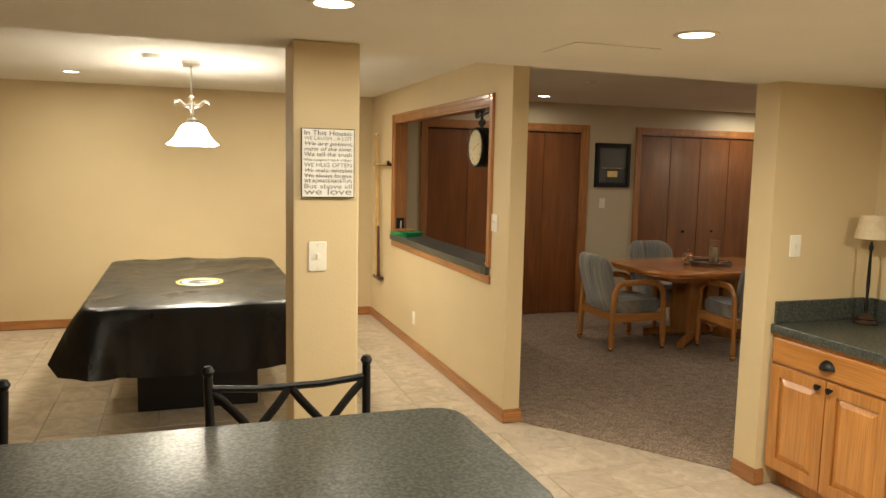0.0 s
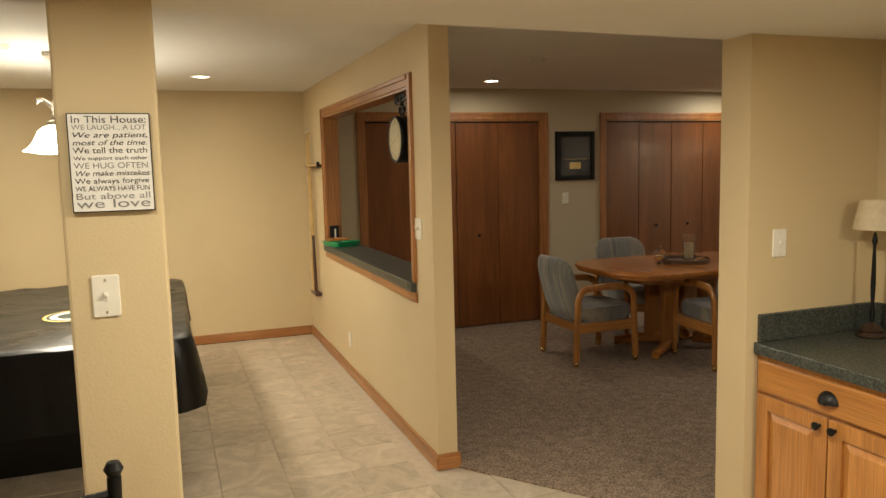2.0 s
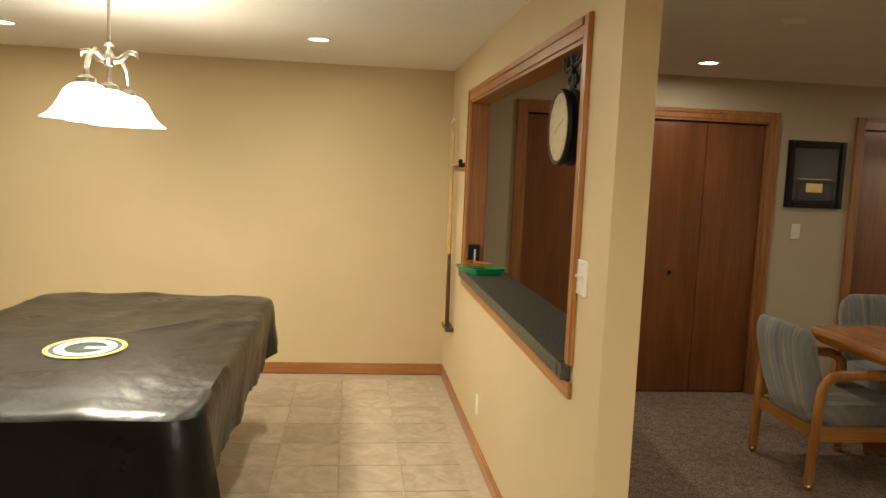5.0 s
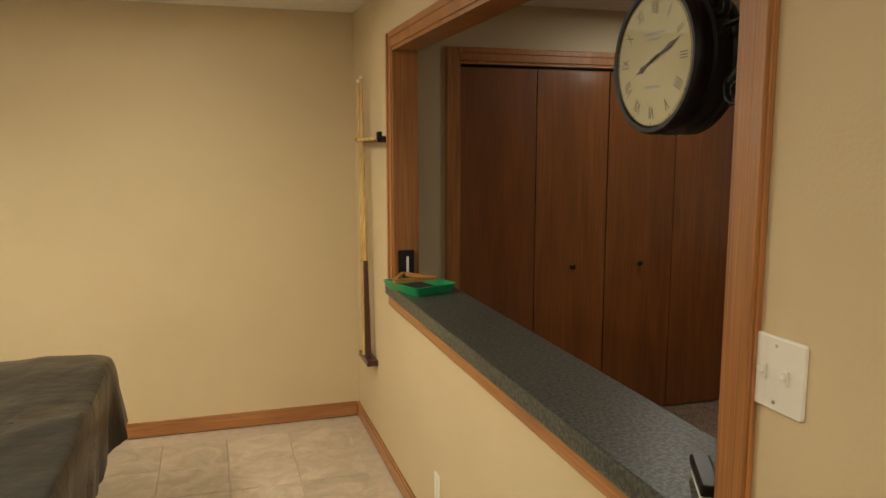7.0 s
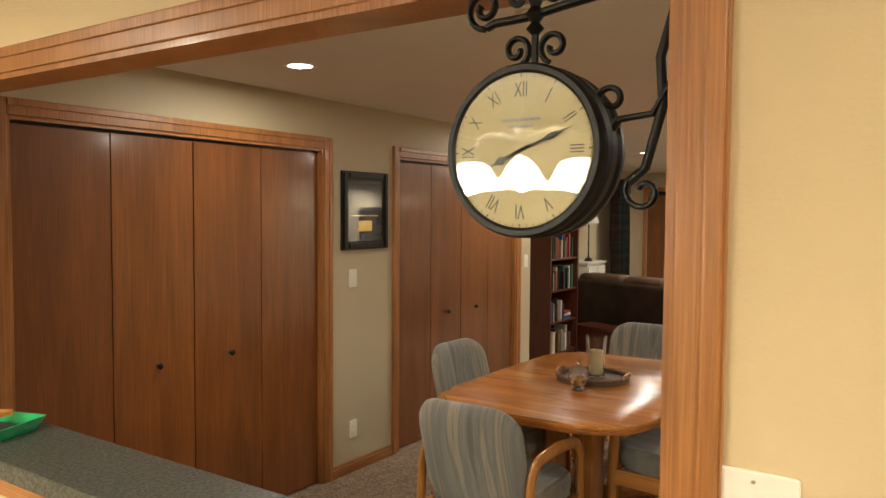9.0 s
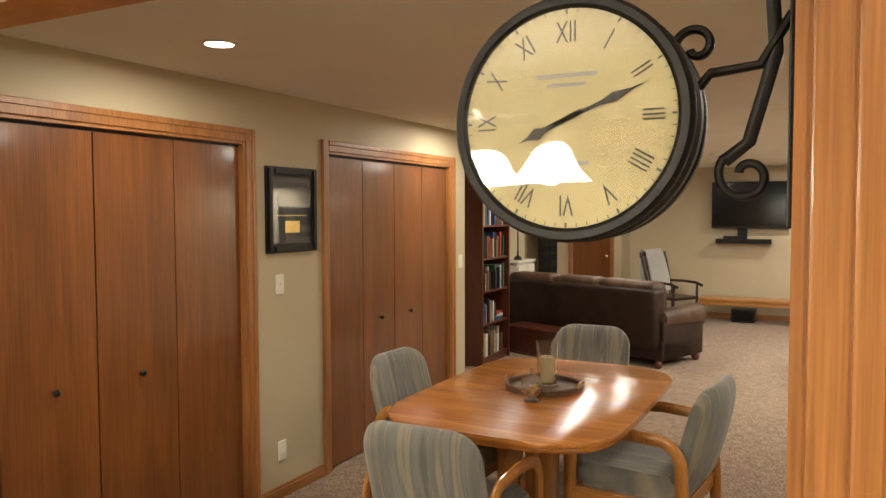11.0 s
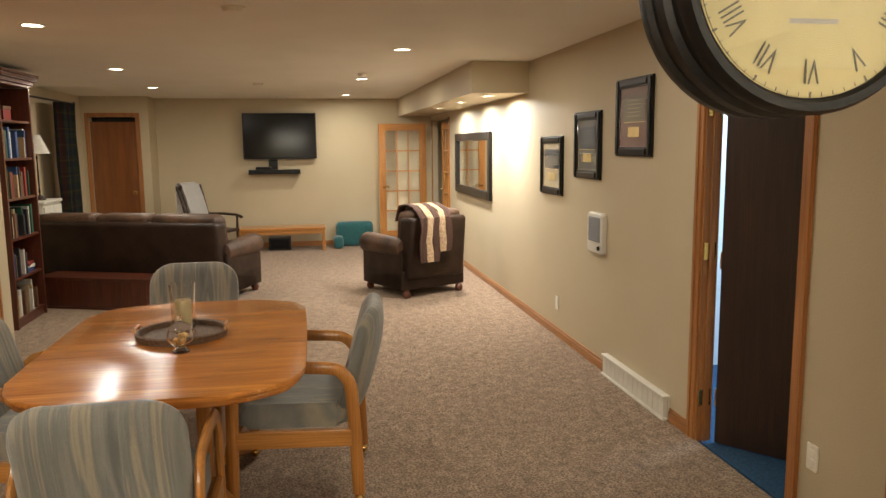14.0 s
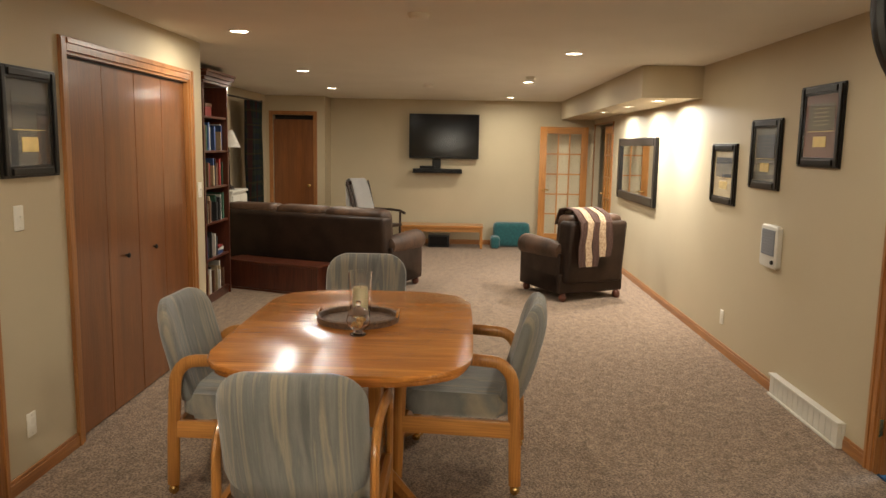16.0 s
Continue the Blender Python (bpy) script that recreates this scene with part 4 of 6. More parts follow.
for sy in (-1, 1):
    bar = [(0, sy * 0.01, 2.07), (0, sy * 0.09, 2.05), (0, sy * 0.19, 2.07), (0, sy * 0.26, 2.04), (0, sy * 0.3, 1.965)]
    part("arm", tube(bar, 0.011, 10), STEEL, pend, "curved nickel arm", True)
for sx in (-1, 1):
    leafpts = [(sx * 0.01, 0, 2.05), (sx * 0.05, 0, 2.055), (sx * 0.09, 0, 2.09), (sx * 0.12, 0, 2.085), (sx * 0.125, 0, 2.06)]
    part("scroll", tube(leafpts, [0.018, 0.016, 0.012, 0.013, 0.006], 8, flat=0.8), STEEL, pend, "nickel leaf scroll", True)
part("drop", lathe([(0, 1.965), (0.009, 1.965), (0.009, 2.025), (0, 2.025)], 12), STEEL, pend)
for sy in (-0.3, 0.0, 0.3):
    part("socket", lathe([(0, 1.955), (0.012, 1.955), (0.014, 1.93), (0.04, 1.915), (0.042, 1.895), (0.036, 1.89), (0, 1.89)], 20, (0, sy, 0.02)), STEEL, pend, "nickel socket cap", True)
    shp = [(0.038, 1.895), (0.062, 1.888), (0.088, 1.865), (0.105, 1.83), (0.125, 1.795), (0.152, 1.765), (0.178, 1.748), (0.174, 1.748), (0.148, 1.768), (0.121, 1.798), (0.101, 1.832), (0.084, 1.862), (0.058, 1.882), (0.038, 1.888), (0.038, 1.895)]
    sd = part("shade", lathe(shp, 36, (0, sy, 0.018)), SHADE_GLOW, pend, "bell-shaped lit white glass shade", True)

# cue rack on the pass-through wall
rack = thing("cue_rack", "wall rack holding pool cues beside the pass-through", "cue rack")
part("upper_clip", boxes((PX - 0.03, 6.47, 1.64, PX - 0.001, 7.10, 1.67), bevel=0.004), MAHOG, rack, "dark wood clip rail")
part("lower_shelf", boxes((PX - 0.06, 6.74, 0.465, PX - 0.001, 6.98, 0.495), bevel=0.004), MAHOG, rack, "dark wood cue rest")
for cy in (6.50, 6.62, 6.74, 6.86, 7.0):
    part("clip", moved(lathe([(0.012, 0), (0.017, 0.0), (0.017, 0.016), (0.012, 0.016), (0.012, 0)], 12), pose(PX - 0.042, cy, 1.647)), BRASS, rack, smooth=True)
for k, cy in enumerate((6.80, 6.88)):
    cue = thing("pool_cue", "maple pool cue with dark tapered butt", "pool cue", "cues in the wall rack")
    zt = 1.98 - 0.012 * k
    ly = lambda z: cy + 0.10 * (z - 0.496) / 1.48         # each cue leans a little
    xq = PX - 0.043
    sh = part("shaft", tube([(xq, ly(1.02), 1.02), (xq + 0.002, ly(zt), zt - 0.012)], [0.0125, 0.008], 12), MAPLE, cue, "pale maple shaft", True)
    part("butt", tube([(xq, cy, 0.496), (xq, ly(0.8), 0.80), (xq, ly(1.02), 1.0195)], [0.0165, 0.0145, 0.0126], 12), MAHOG if k == 0 else MAPLE, cue, "inlaid dark butt" if k == 0 else "", True)
    part("tip", tube([(xq + 0.002, ly(zt), zt - 0.012), (xq + 0.002, ly(zt), zt + 0.004)], 0.008, 10), WHITE, cue, "white ferrule and tip")
bridge = thing("cue_bridge", "maple bridge stick lying along the clip rail", "bridge stick")
part("stick", tube([(PX - 0.05, 6.46, 1.66), (PX - 0.05, 6.95, 1.655)], 0.009, 10), MAPLE, bridge, smooth=True)
part("head", boxes((PX - 0.06, 6.43, 1.64, PX - 0.035, 6.462, 1.69), bevel=0.004), BLACK, bridge)

# on the ledge
tray = thing("ball_tray", "bright green plastic tray with raised rim", "tray", m=pose(2.268, 6.165, OZ0, 0, 0, 20))
tw, tl_ = 0.115, 0.14
tb = bmesh.new()
o0, o1, i1, i0 = [round_rect(-a, -b, a, b, 0.02, 3) for a, b in ((tw - 0.02, tl_ - 0.02), (tw, tl_), (tw - 0.006, tl_ - 0.006), (tw - 0.024, tl_ - 0.024))]
rr = [[tb.verts.new((x, y, z)) for x, y in o] for o, z in ((o0, 0.0005), (o1, 0.04), (i1, 0.04), (i0, 0.006))]
for a, b in zip(rr, rr[1:]):
    for k in range(len(a)):
        tb.faces.new((a[k], a[(k + 1) % len(a)], b[(k + 1) % len(a)], b[k]))
tb.faces.new(rr[0][::-1]), tb.faces.new(rr[-1])
bmesh.ops.recalc_face_normals(tb, faces=tb.faces)
part("shell", tb, GREEN, tray, smooth=True)
part("liner", boxes((-tw + 0.03, -tl_ + 0.03, 0.0065, tw - 0.03, tl_ - 0.03, 0.012)), DARK, tray, "dark felt liner")
rackt = thing("ball_rack", "wooden triangle ball rack lying on the green tray", "ball rack", m=pose(2.24, 6.20, OZ0 + 0.0405))
tri = [(0.115 * math.cos(radians(a)), 0.115 * math.sin(radians(a))) for a in (95, 215, 335)]
for a, b in zip(tri, tri[1:] + tri[:1]):
    part("side", tube([(a[0], a[1], 0.012), (b[0], b[1], 0.012)], 0.011, 4), HONEY_X, rackt)
ph = thing("photo_frame", "small black stand-up card frame on the ledge", "frame", m=pose(2.25, 6.334, OZ0, 0, 0, 0))
part("back", boxes((-0.038, -0.008, 0.0, 0.038, 0.004, 0.16), bevel=0.002), BLACK, ph)
part("card", boxes((0.0, -0.0105, 0.02, 0.012, -0.0085, 0.13)), SIGN_WHITE, ph, "white strip")
br = thing("table_brush", "small black table brush with white bristles", "brush", m=pose(2.262, 4.105, OZ0, 0, 0, 62))
part("handle", boxes((-0.075, -0.02, 0.018, 0.075, 0.02, 0.04), bevel=0.006), BLACK, br)
part("bristles", boxes((-0.07, -0.016, 0.0, 0.07, 0.016, 0.0175), bevel=0.003), WHITE, br, "white bristles")

# ---- double-faced clock on its bracket ----
CKY, CKZ, CKX = 4.223, 1.785, 2.236
clock = thing("station_clock", "black double-faced station clock with cream dial", "clock")
R, DEP = 0.138, 0.044
cbm = lathe([(0, -DEP), (R - 0.016, -DEP), (R - 0.012, -DEP - 0.006), (R - 0.004, -DEP - 0.007), (R, -DEP), (R, -DEP + 0.012), (R - 0.006, -DEP + 0.016), (R - 0.006, -0.012), (R + 0.001, -0.008), (R + 0.001, 0.008),
             (R - 0.006, 0.012), (R - 0.006, DEP - 0.016), (R, DEP - 0.012), (R, DEP), (R - 0.004, DEP + 0.007), (R - 0.012, DEP + 0.006), (R - 0.016, DEP), (0, DEP)], 64)
AX = Matrix.Translation((CKX, CKY, CKZ)) @ pose(0, 0, 0, 90, 0, -90)      # local z faces -x, local y is up
case = part("case", moved(cbm, AX), BLACK_IRON, clock, "black painted round case", True)
ROMAN = ["XII", "I", "II", "III", "IIII", "V", "VI", "VII", "VIII", "IX", "X", "XI"]
for side in (AX, AX @ pose(0, 0, 0, 0, 180, 0)):
    dial = part("dial", moved(lathe([(0, DEP + 0.0012), (R - 0.0165, DEP + 0.0012), (R - 0.0165, DEP + 0.0004)], 64), side), CREAM, clock, "cream dial with roman numerals")
    for k, num in enumerate(ROMAN):
        a = radians(90 - 30 * k)
        letters(num, 0.034, FADED_INK, dial, side @ Matrix.Translation((0.095 * math.cos(a), 0.095 * math.sin(a), DEP + 0.0018)) @ pose(0, 0, 0, 0, 0, -30 * k), 0.0002, squeeze=0.6)
    marks = bmesh.new()
    for k in range(60):
        a = radians(6 * k)
        r0, r1, hw = (0.1165, 0.1205, 0.0006) if k % 5 else (0.1155, 0.121, 0.0013)
        c, s = math.cos(a), math.sin(a)
        vs = [marks.verts.new((r * c - w * s, r * s + w * c, DEP + 0.0017)) for r, w in ((r0, -hw), (r1, -hw), (r1, hw), (r0, hw))]
        marks.faces.new(vs)
    part("minute_marks", moved(marks, side), FADED_INK, dial)
    bars = boxes((-0.035, 0.046, DEP + 0.0015, 0.035, 0.051, DEP + 0.0018), (-0.022, 0.036, DEP + 0.0015, 0.022, 0.040, DEP + 0.0018), (-0.026, -0.052, DEP + 0.0015, 0.026, -0.047, DEP + 0.0018))
    part("small_print", moved(bars, side), GREY_INK, dial)
    for ang, ln, wd in ((30 * 8.2, 0.062, 0.006), (6 * 11.5, 0.097, 0.0045)):
        hb = bmesh.new()
        out = [(-wd * 0.5, -0.02), (wd * 0.5, -0.02), (wd * 0.5, ln * 0.45), (wd * 1.25, ln * 0.6), (wd * 0.3, ln * 0.8), (0, ln), (-wd * 0.3, ln * 0.8), (-wd * 1.25, ln * 0.6), (-wd * 0.5, ln * 0.45)]
        extrude(out, DEP + 0.003, DEP + 0.0036, bm=hb)
        part("clock_pointer", moved(hb, side @ pose(0, 0, 0, 0, 0, -ang)), INK, dial, "black spade pointer")
    gp = part("glass", moved(lathe([(0, DEP + 0.0065), (R - 0.0165, DEP + 0.0055), (R - 0.0165, DEP + 0.0045), (0, DEP + 0.0055)], 48), side), CLEAR, clock, "clear domed glass")
    gp.visible_shadow = False


def spiral(cy, cz, r0, r1, a0, a1, n=28):
    return [(CKX, cy + (r0 + (r1 - r0) * k / n) * math.cos(radians(a0 + (a1 - a0) * k / n)), cz + (r0 + (r1 - r0) * k / n) * math.sin(radians(a0 + (a1 - a0) * k / n))) for k in range(n + 1)]


TOPZ = CKZ + 0.232
main = [(CKX, OY0 + 0.02, TOPZ - 0.015)] + [(CKX, OY0 + 0.02 + q * 0.06, TOPZ - 0.005 + 0.01 * math.sin(q)) for q in range(1, 6)] + [(CKX, CKY + 0.09, TOPZ - 0.02)]
part("bracket_arm", tube(main, 0.007, 8, flat=1.2), BLACK_IRON, clock, "wrought iron bracket arm", True)
part("scroll", tube(spiral(CKY + 0.095, TOPZ + 0.012, 0.034, 0.008, -90, 400), 0.0055, 8, flat=1.5), BLACK_IRON, clock, "wrought iron scroll", True)
part("scroll", tube(spiral(CKY + 0.034, CKZ + R + 0.03, 0.026, 0.007, 250, -190), 0.005, 8, flat=1.5), BLACK_IRON, clock, smooth=True)
part("scroll", tube(spiral(CKY - 0.034, CKZ + R + 0.03, 0.026, 0.007, -70, 370), 0.005, 8, flat=1.5), BLACK_IRON, clock, smooth=True)
part("finial", lathe([(0, 0), (0.006, 0.0), (0.006, 0.055), (0.015, 0.065), (0.007, 0.075), (0.017, 0.088), (0.008, 0.10), (0.014, 0.115), (0.004, 0.14), (0, 0.145)], 14, (CKX, CKY, CKZ + R - 0.004)), BLACK_IRON, clock, "turned iron finial", True)
part("scroll", tube(spiral(CKY - 0.03, TOPZ + 0.02, 0.022, 0.006, 0, 330), 0.0045, 8, flat=1.4), BLACK_IRON, clock, smooth=True)
part("scroll", tube(spiral(CKY + 0.03, TOPZ + 0.02, 0.022, 0.006, 180, -150), 0.0045, 8, flat=1.4), BLACK_IRON, clock, smooth=True)
low = [(CKX, OY0 + 0.02, TOPZ - 0.03), (CKX, OY0 + 0.04, TOPZ - 0.10), (CKX, OY0 + 0.035, TOPZ - 0.17), (CKX, OY0 + 0.06, CKZ - 0.03), (CKX, OY0 + 0.085, CKZ - 0.05)]
part("brace", tube(low, 0.0055, 8, flat=1.4), BLACK_IRON, clock, "curved iron brace", True)
part("scroll", tube(spiral(OY0 + 0.062, CKZ - 0.065, 0.030, 0.008, 40, -340), 0.005, 8, flat=1.5), BLACK_IRON, clock, smooth=True)
part("scroll", tube(spiral(OY0 + 0.115, CKZ + 0.075, 0.026, 0.007, -60, 330), 0.005, 8, flat=1.5), BLACK_IRON, clock, smooth=True)
part("brace", tube([(CKX, OY0 + 0.02, CKZ + 0.10), (CKX, OY0 + 0.05, CKZ + 0.05), (CKX, OY0 + 0.10, CKZ + 0.045), (CKX, CKY - R + 0.004, CKZ + 0.03)], 0.0055, 8, flat=1.4), BLACK_IRON, clock, smooth=True)
part("wall_plate", boxes((CKX - 0.02, OY0 + 0.0165, CKZ - 0.12, CKX + 0.02, OY0 + 0.022, TOPZ + 0.03), bevel=0.002), BLACK_IRON, clock, "flat iron mounting plate")

# ---- dining set ----


def soft(x0, y0, z0, x1, y1, z1, r, seg=5):
    return box(bmesh.new(), x0, y0, z0, x1, y1, z1, bevel=r, seg=seg)


def dining_chair():
    ch = thing("dining_chair", "oak bentwood armchair on casters with striped upholstery", "chair", "chairs round the dining table")
    seat = extrude(round_rect(-0.245, -0.25, 0.245, 0.27, 0.07, 5), 0.345, 0.455, bevel=0.04, seg=4)
    part("seat", seat, FABRIC, ch, "striped slate and tan fabric seat", True)
    bk = bmesh.new()
    out = round_rect(-0.255, -0.265, 0.255, 0.265, 0.14, 8)
    shells = [(0.25, 1), (0.5, 1), (0.7, 1), (0.84, 1), (0.93, 1), (0.98, 1), (1.0, 0), (0.98, -1), (0.93, -1), (0.84, -1), (0.7, -1), (0.5, -1), (0.25, -1)]
    rings = []
    for f, side in shells:
        rings.append([bk.verts.new((x * f, 0.265 + y * f, side * (0.042 * math.sqrt(max(0.0, 1 - f ** 5)) + 0.004))) for x, y in out])
    for a, b in zip(rings, rings[1:]):
        for k in range(len(out)):
            bk.faces.new((a[k], a[(k + 1) % len(out)], b[(k + 1) % len(out)], b[k]))
    bk.faces.new(rings[0]), bk.faces.new(rings[-1][::-1])
    for v in bk.verts:
        v.co.z += 0.9 * v.co.x ** 2 + 0.25 * (v.co.y - 0.28) ** 2
    moved(bk, pose(0, -0.245, 0.335, 90 + 15, 0, 0) @ Matrix.Diagonal((1, 1, -1, 1)))
    bmesh.ops.recalc_face_normals(bk, faces=bk.faces)
    part("backrest", bk, FABRIC, ch, "curved backrest in striped fabric", True)
    for s in (-1, 1):
        x = s * 0.272
        hoop = [(x, -0.27, 0.05), (x, -0.262, 0.30), (x, -0.25, 0.50)]
        hoop += [(x, -0.155 - 0.095 * math.cos(radians(a)), 0.50 + 0.115 * math.sin(radians(a))) for a in range(15, 91, 15)]
        hoop += [(x, 0.0, 0.622), (x, 0.13, 0.612)]
        hoop += [(x, 0.13 + 0.12 * math.sin(radians(a)), 0.512 + 0.10 * math.cos(radians(a))) for a in range(20, 91, 14)]
        hoop += [(x, 0.258, 0.30), (x, 0.268, 0.05)]
        part("arm_hoop", tube(hoop, 0.0165, 10, flat=1.7), HONEY, ch, "bent oak arm running down into both legs", True)
        part("side_rail", boxes((x - 0.014 if s > 0 else x - 0.012, -0.245, 0.27, x + 0.012 if s > 0 else x + 0.014, 0.25, 0.345), bevel=0.004), HONEY_Y, ch)
        for y in (-0.27, 0.268):
            cs = part("caster", lathe([(0, 0.0), (0.012, 0.001), (0.021, 0.012), (0.023, 0.023), (0.019, 0.036), (0.009, 0.043), (0.009, 0.052), (0.016, 0.054), (0.016, 0.062), (0, 0.062)], 18, (x, y, 0.008)), BRASS, ch, "shiny brass ball caster", True)
    for y in (-0.245, 0.235):
        part("cross_rail", boxes((-0.262, y - 0.011, 0.275, 0.262, y + 0.011, 0.34), bevel=0.003), HONEY_X, ch)
    return ch


chair = dining_chair()
CS = Matrix.Scale(1.025, 4)
chair.matrix_world = pose(4.165, 5.355, 0, 0, 0, -90) @ CS
copy_thing(chair, pose(4.965, 5.805, 0, 0, 0, 178) @ CS)
copy_thing(chair, pose(6.06, 5.42, 0, 0, 0, 90) @ CS)
copy_thing(chair, pose(5.085, 4.77, 0, 0, 0, -6) @ CS)

TX, TY, TZ = 5.035, 5.29, 0.75


def bowed(a, b, r):
    """A rectangle with rounded corners and slightly bowed sides."""
    return [(x * (1 + 0.035 * (1 - (y / b) ** 2)), y * (1 + 0.035 * (1 - (x / a) ** 2))) for x, y in
            [p for q in [[(u + (u2 - u) * k / 6, w + (w2 - w) * k / 6) for k in range(6)] if math.dist((u, w), (u2, w2)) > 0.2 else [(u, w)]
                         for (u, w), (u2, w2) in (lambda o: list(zip(o, o[1:] + o[:1])))(round_rect(-a, -b, a, b, r, 8))] for p in q]]


table = thing("dining_table", "glossy oak pedestal table with rounded moulded edge", "table", m=pose(TX, TY, 0))
part("tabletop", extrude(bowed(0.82, 0.545, 0.27), TZ - 0.024, TZ, bevel=0.011, seg=4), TABLE, table, "glossy oak tabletop", True)
part("edge_moulding", extrude(bowed(0.805, 0.53, 0.265), TZ - 0.048, TZ - 0.0245, bevel=0.009), TABLE, table, "", True)
part("apron", extrude(bowed(0.60, 0.36, 0.16), TZ - 0.11, TZ - 0.0485), HONEY_X, table)
for sx in (-1, 1):
    for sy in (-1, 1):
        part("pedestal_post", boxes((sx * 0.19 - 0.075, sy * 0.11 - 0.03, 0.10, sx * 0.19 + 0.075, sy * 0.11 + 0.03, TZ - 0.111), bevel=0.012), HONEY, table)
for sx in (-1, 1):
    for sy in (-1, 1):
        part("foot", tube([(sx * 0.1, sy * 0.06, 0.10), (sx * 0.27, sy * 0.17, 0.085), (sx * 0.46, sy * 0.30, 0.05)], [0.05, 0.045, 0.036], 8), HONEY_X, table, "splayed oak foot", True)
        part("caster", lathe([(0, 0), (0.02, 0.004), (0.022, 0.02), (0, 0.04)], 12, (sx * 0.44, sy * 0.285, 0.008)), BRASS, table, smooth=True)

stray = thing("round_tray", "round dark woven tray with wooden grips", "tray", m=pose(5.10, 5.30, TZ))
part("bottom", lathe([(0, 0.0005), (0.19, 0.0005), (0.19, 0.008), (0, 0.008)], 40), WICKER, stray)
part("rim", lathe([(0.187, 0.001), (0.203, 0.001), (0.207, 0.03), (0.198, 0.036), (0.189, 0.03), (0.187, 0.009)], 48), WICKER, stray, "woven raised rim", True)
for sy in (-1, 1):
    part("grip", tube([(-0.05, sy * 0.197, 0.03), (-0.04, sy * 0.2, 0.052), (0.04, sy * 0.2, 0.052), (0.05, sy * 0.197, 0.03)], 0.006, 8), HONEY_X, stray, "small wooden grip", True)
hur = thing("hurricane_glass", "clear glass hurricane flared at the top", "candle holder", m=pose(5.135, 5.295, TZ + 0.0085))
part("glass", lathe([(0.0, 0.0), (0.048, 0.0), (0.052, 0.006), (0.048, 0.014), (0.052, 0.04), (0.054, 0.10), (0.056, 0.17), (0.061, 0.235), (0.058, 0.235), (0.053, 0.17), (0.051, 0.10), (0.049, 0.042), (0.044, 0.018), (0, 0.016)], 32), CLEAR, hur, smooth=True)
cnd = thing("candle", "cream pillar candle inside the glass hurricane", "candle", m=pose(5.135, 5.295, TZ + 0.0255))
part("wax", lathe([(0, 0), (0.037, 0), (0.038, 0.004), (0.038, 0.135), (0.034, 0.14), (0, 0.134)], 28), WAX, cnd, smooth=True)
part("wick", tube([(0, 0, 0.134), (0.002, 0, 0.148)], 0.0015, 6), INK, cnd)
jar = thing("candy_jar", "lidded glass jar half full of amber sweets", "jar", m=pose(4.81, 5.26, TZ))
part("glass", lathe([(0, 0.0005), (0.036, 0.0005), (0.038, 0.006), (0.018, 0.016), (0.03, 0.028), (0.052, 0.05), (0.056, 0.075), (0.048, 0.10), (0.045, 0.10), (0.053, 0.075), (0.049, 0.052), (0.028, 0.032), (0, 0.03)], 28), CLEAR, jar, smooth=True)
sw = bmesh.new()
rs = random.Random(4)
for k in range(26):
    a, r, z = rs.uniform(0, 6.28), rs.uniform(0, 0.034), rs.uniform(0.045, 0.078)
    bmesh.ops.create_icosphere(sw, subdivisions=1, radius=0.0095, matrix=Matrix.Translation((r * math.cos(a), r * math.sin(a), z)))
part("sweets", sw, SWEETS, jar, "amber wrapped sweets", True)
part("lid", lathe([(0.046, 0.101), (0.05, 0.103), (0.045, 0.115), (0.02, 0.13), (0.008, 0.138), (0.014, 0.15), (0.008, 0.163), (0, 0.165)], 24), CLEAR, jar, "domed glass lid", True)

# ---- on the walls of the carpeted room ----


def picture(m, w, h, label, mat, inner, medal=True, border=0.055):
    """A moulded black frame with a mat, a dark document and a gold medal; local z faces the room."""
    p = thing("framed_award", label, "picture frame", "framed awards", m)
    b = border
    for x0, y0, x1, y1 in ((-w / 2, -h / 2, -w / 2 + b, h / 2), (w / 2 - b, -h / 2, w / 2, h / 2), (-w / 2 + b, -h / 2, w / 2 - b, -h / 2 + b), (-w / 2 + b, h / 2 - b, w / 2 - b, h / 2)):
        mid = bmesh.new()
        box(mid, x0, y0, 0.001, x1, y1, 0.018, bevel=0.003)
        inset = 0.012
        box(mid, x0 + inset, y0 + inset, 0.018, max(x1 - inset, x0 + inset + 0.004), max(y1 - inset, y0 + inset + 0.004), 0.028, bevel=0.004)
        part("moulding", mid, FRAME_BLACK, p)
    part("mat_board", boxes((-w / 2 + b, -h / 2 + b, 0.002, w / 2 - b, h / 2 - b, 0.008)), mat, p, "coloured mat board")
    iw, ih = w / 2 - b - 0.045, h / 2 - b - 0.05
    part("document", boxes((-iw, -ih * 0.2, 0.0085, iw, ih, 0.0105)), inner, p, "dark printed document")
    part("document_edge", boxes((-iw, -ih * 0.2 - 0.006, 0.0085, iw, -ih * 0.2 - 0.002, 0.0115)), GOLD, p)
    for k in range(5):
        part("print_line", boxes((-iw * 0.6, ih * (0.75 - 0.18 * k), 0.0108, iw * 0.6, ih * (0.75 - 0.18 * k) + 0.006, 0.0112)), MAT_OLIVE if inner is MAT_DARK else MAT_TAN, p)
    part("plaque", boxes((-iw * 0.5, -ih * 0.92, 0.0085, iw * 0.5, -ih * 0.45, 0.0125), bevel=0.002), GOLD, p, "gold engraved plaque")
    gp = part("glass", boxes((-w / 2 + b + 0.0005, -h / 2 + b + 0.0005, 0.014, w / 2 - b - 0.0005, h / 2 - b - 0.0005, 0.016)), CLEAR, p, "clear front glass")
    gp.visible_shadow = False
    return p


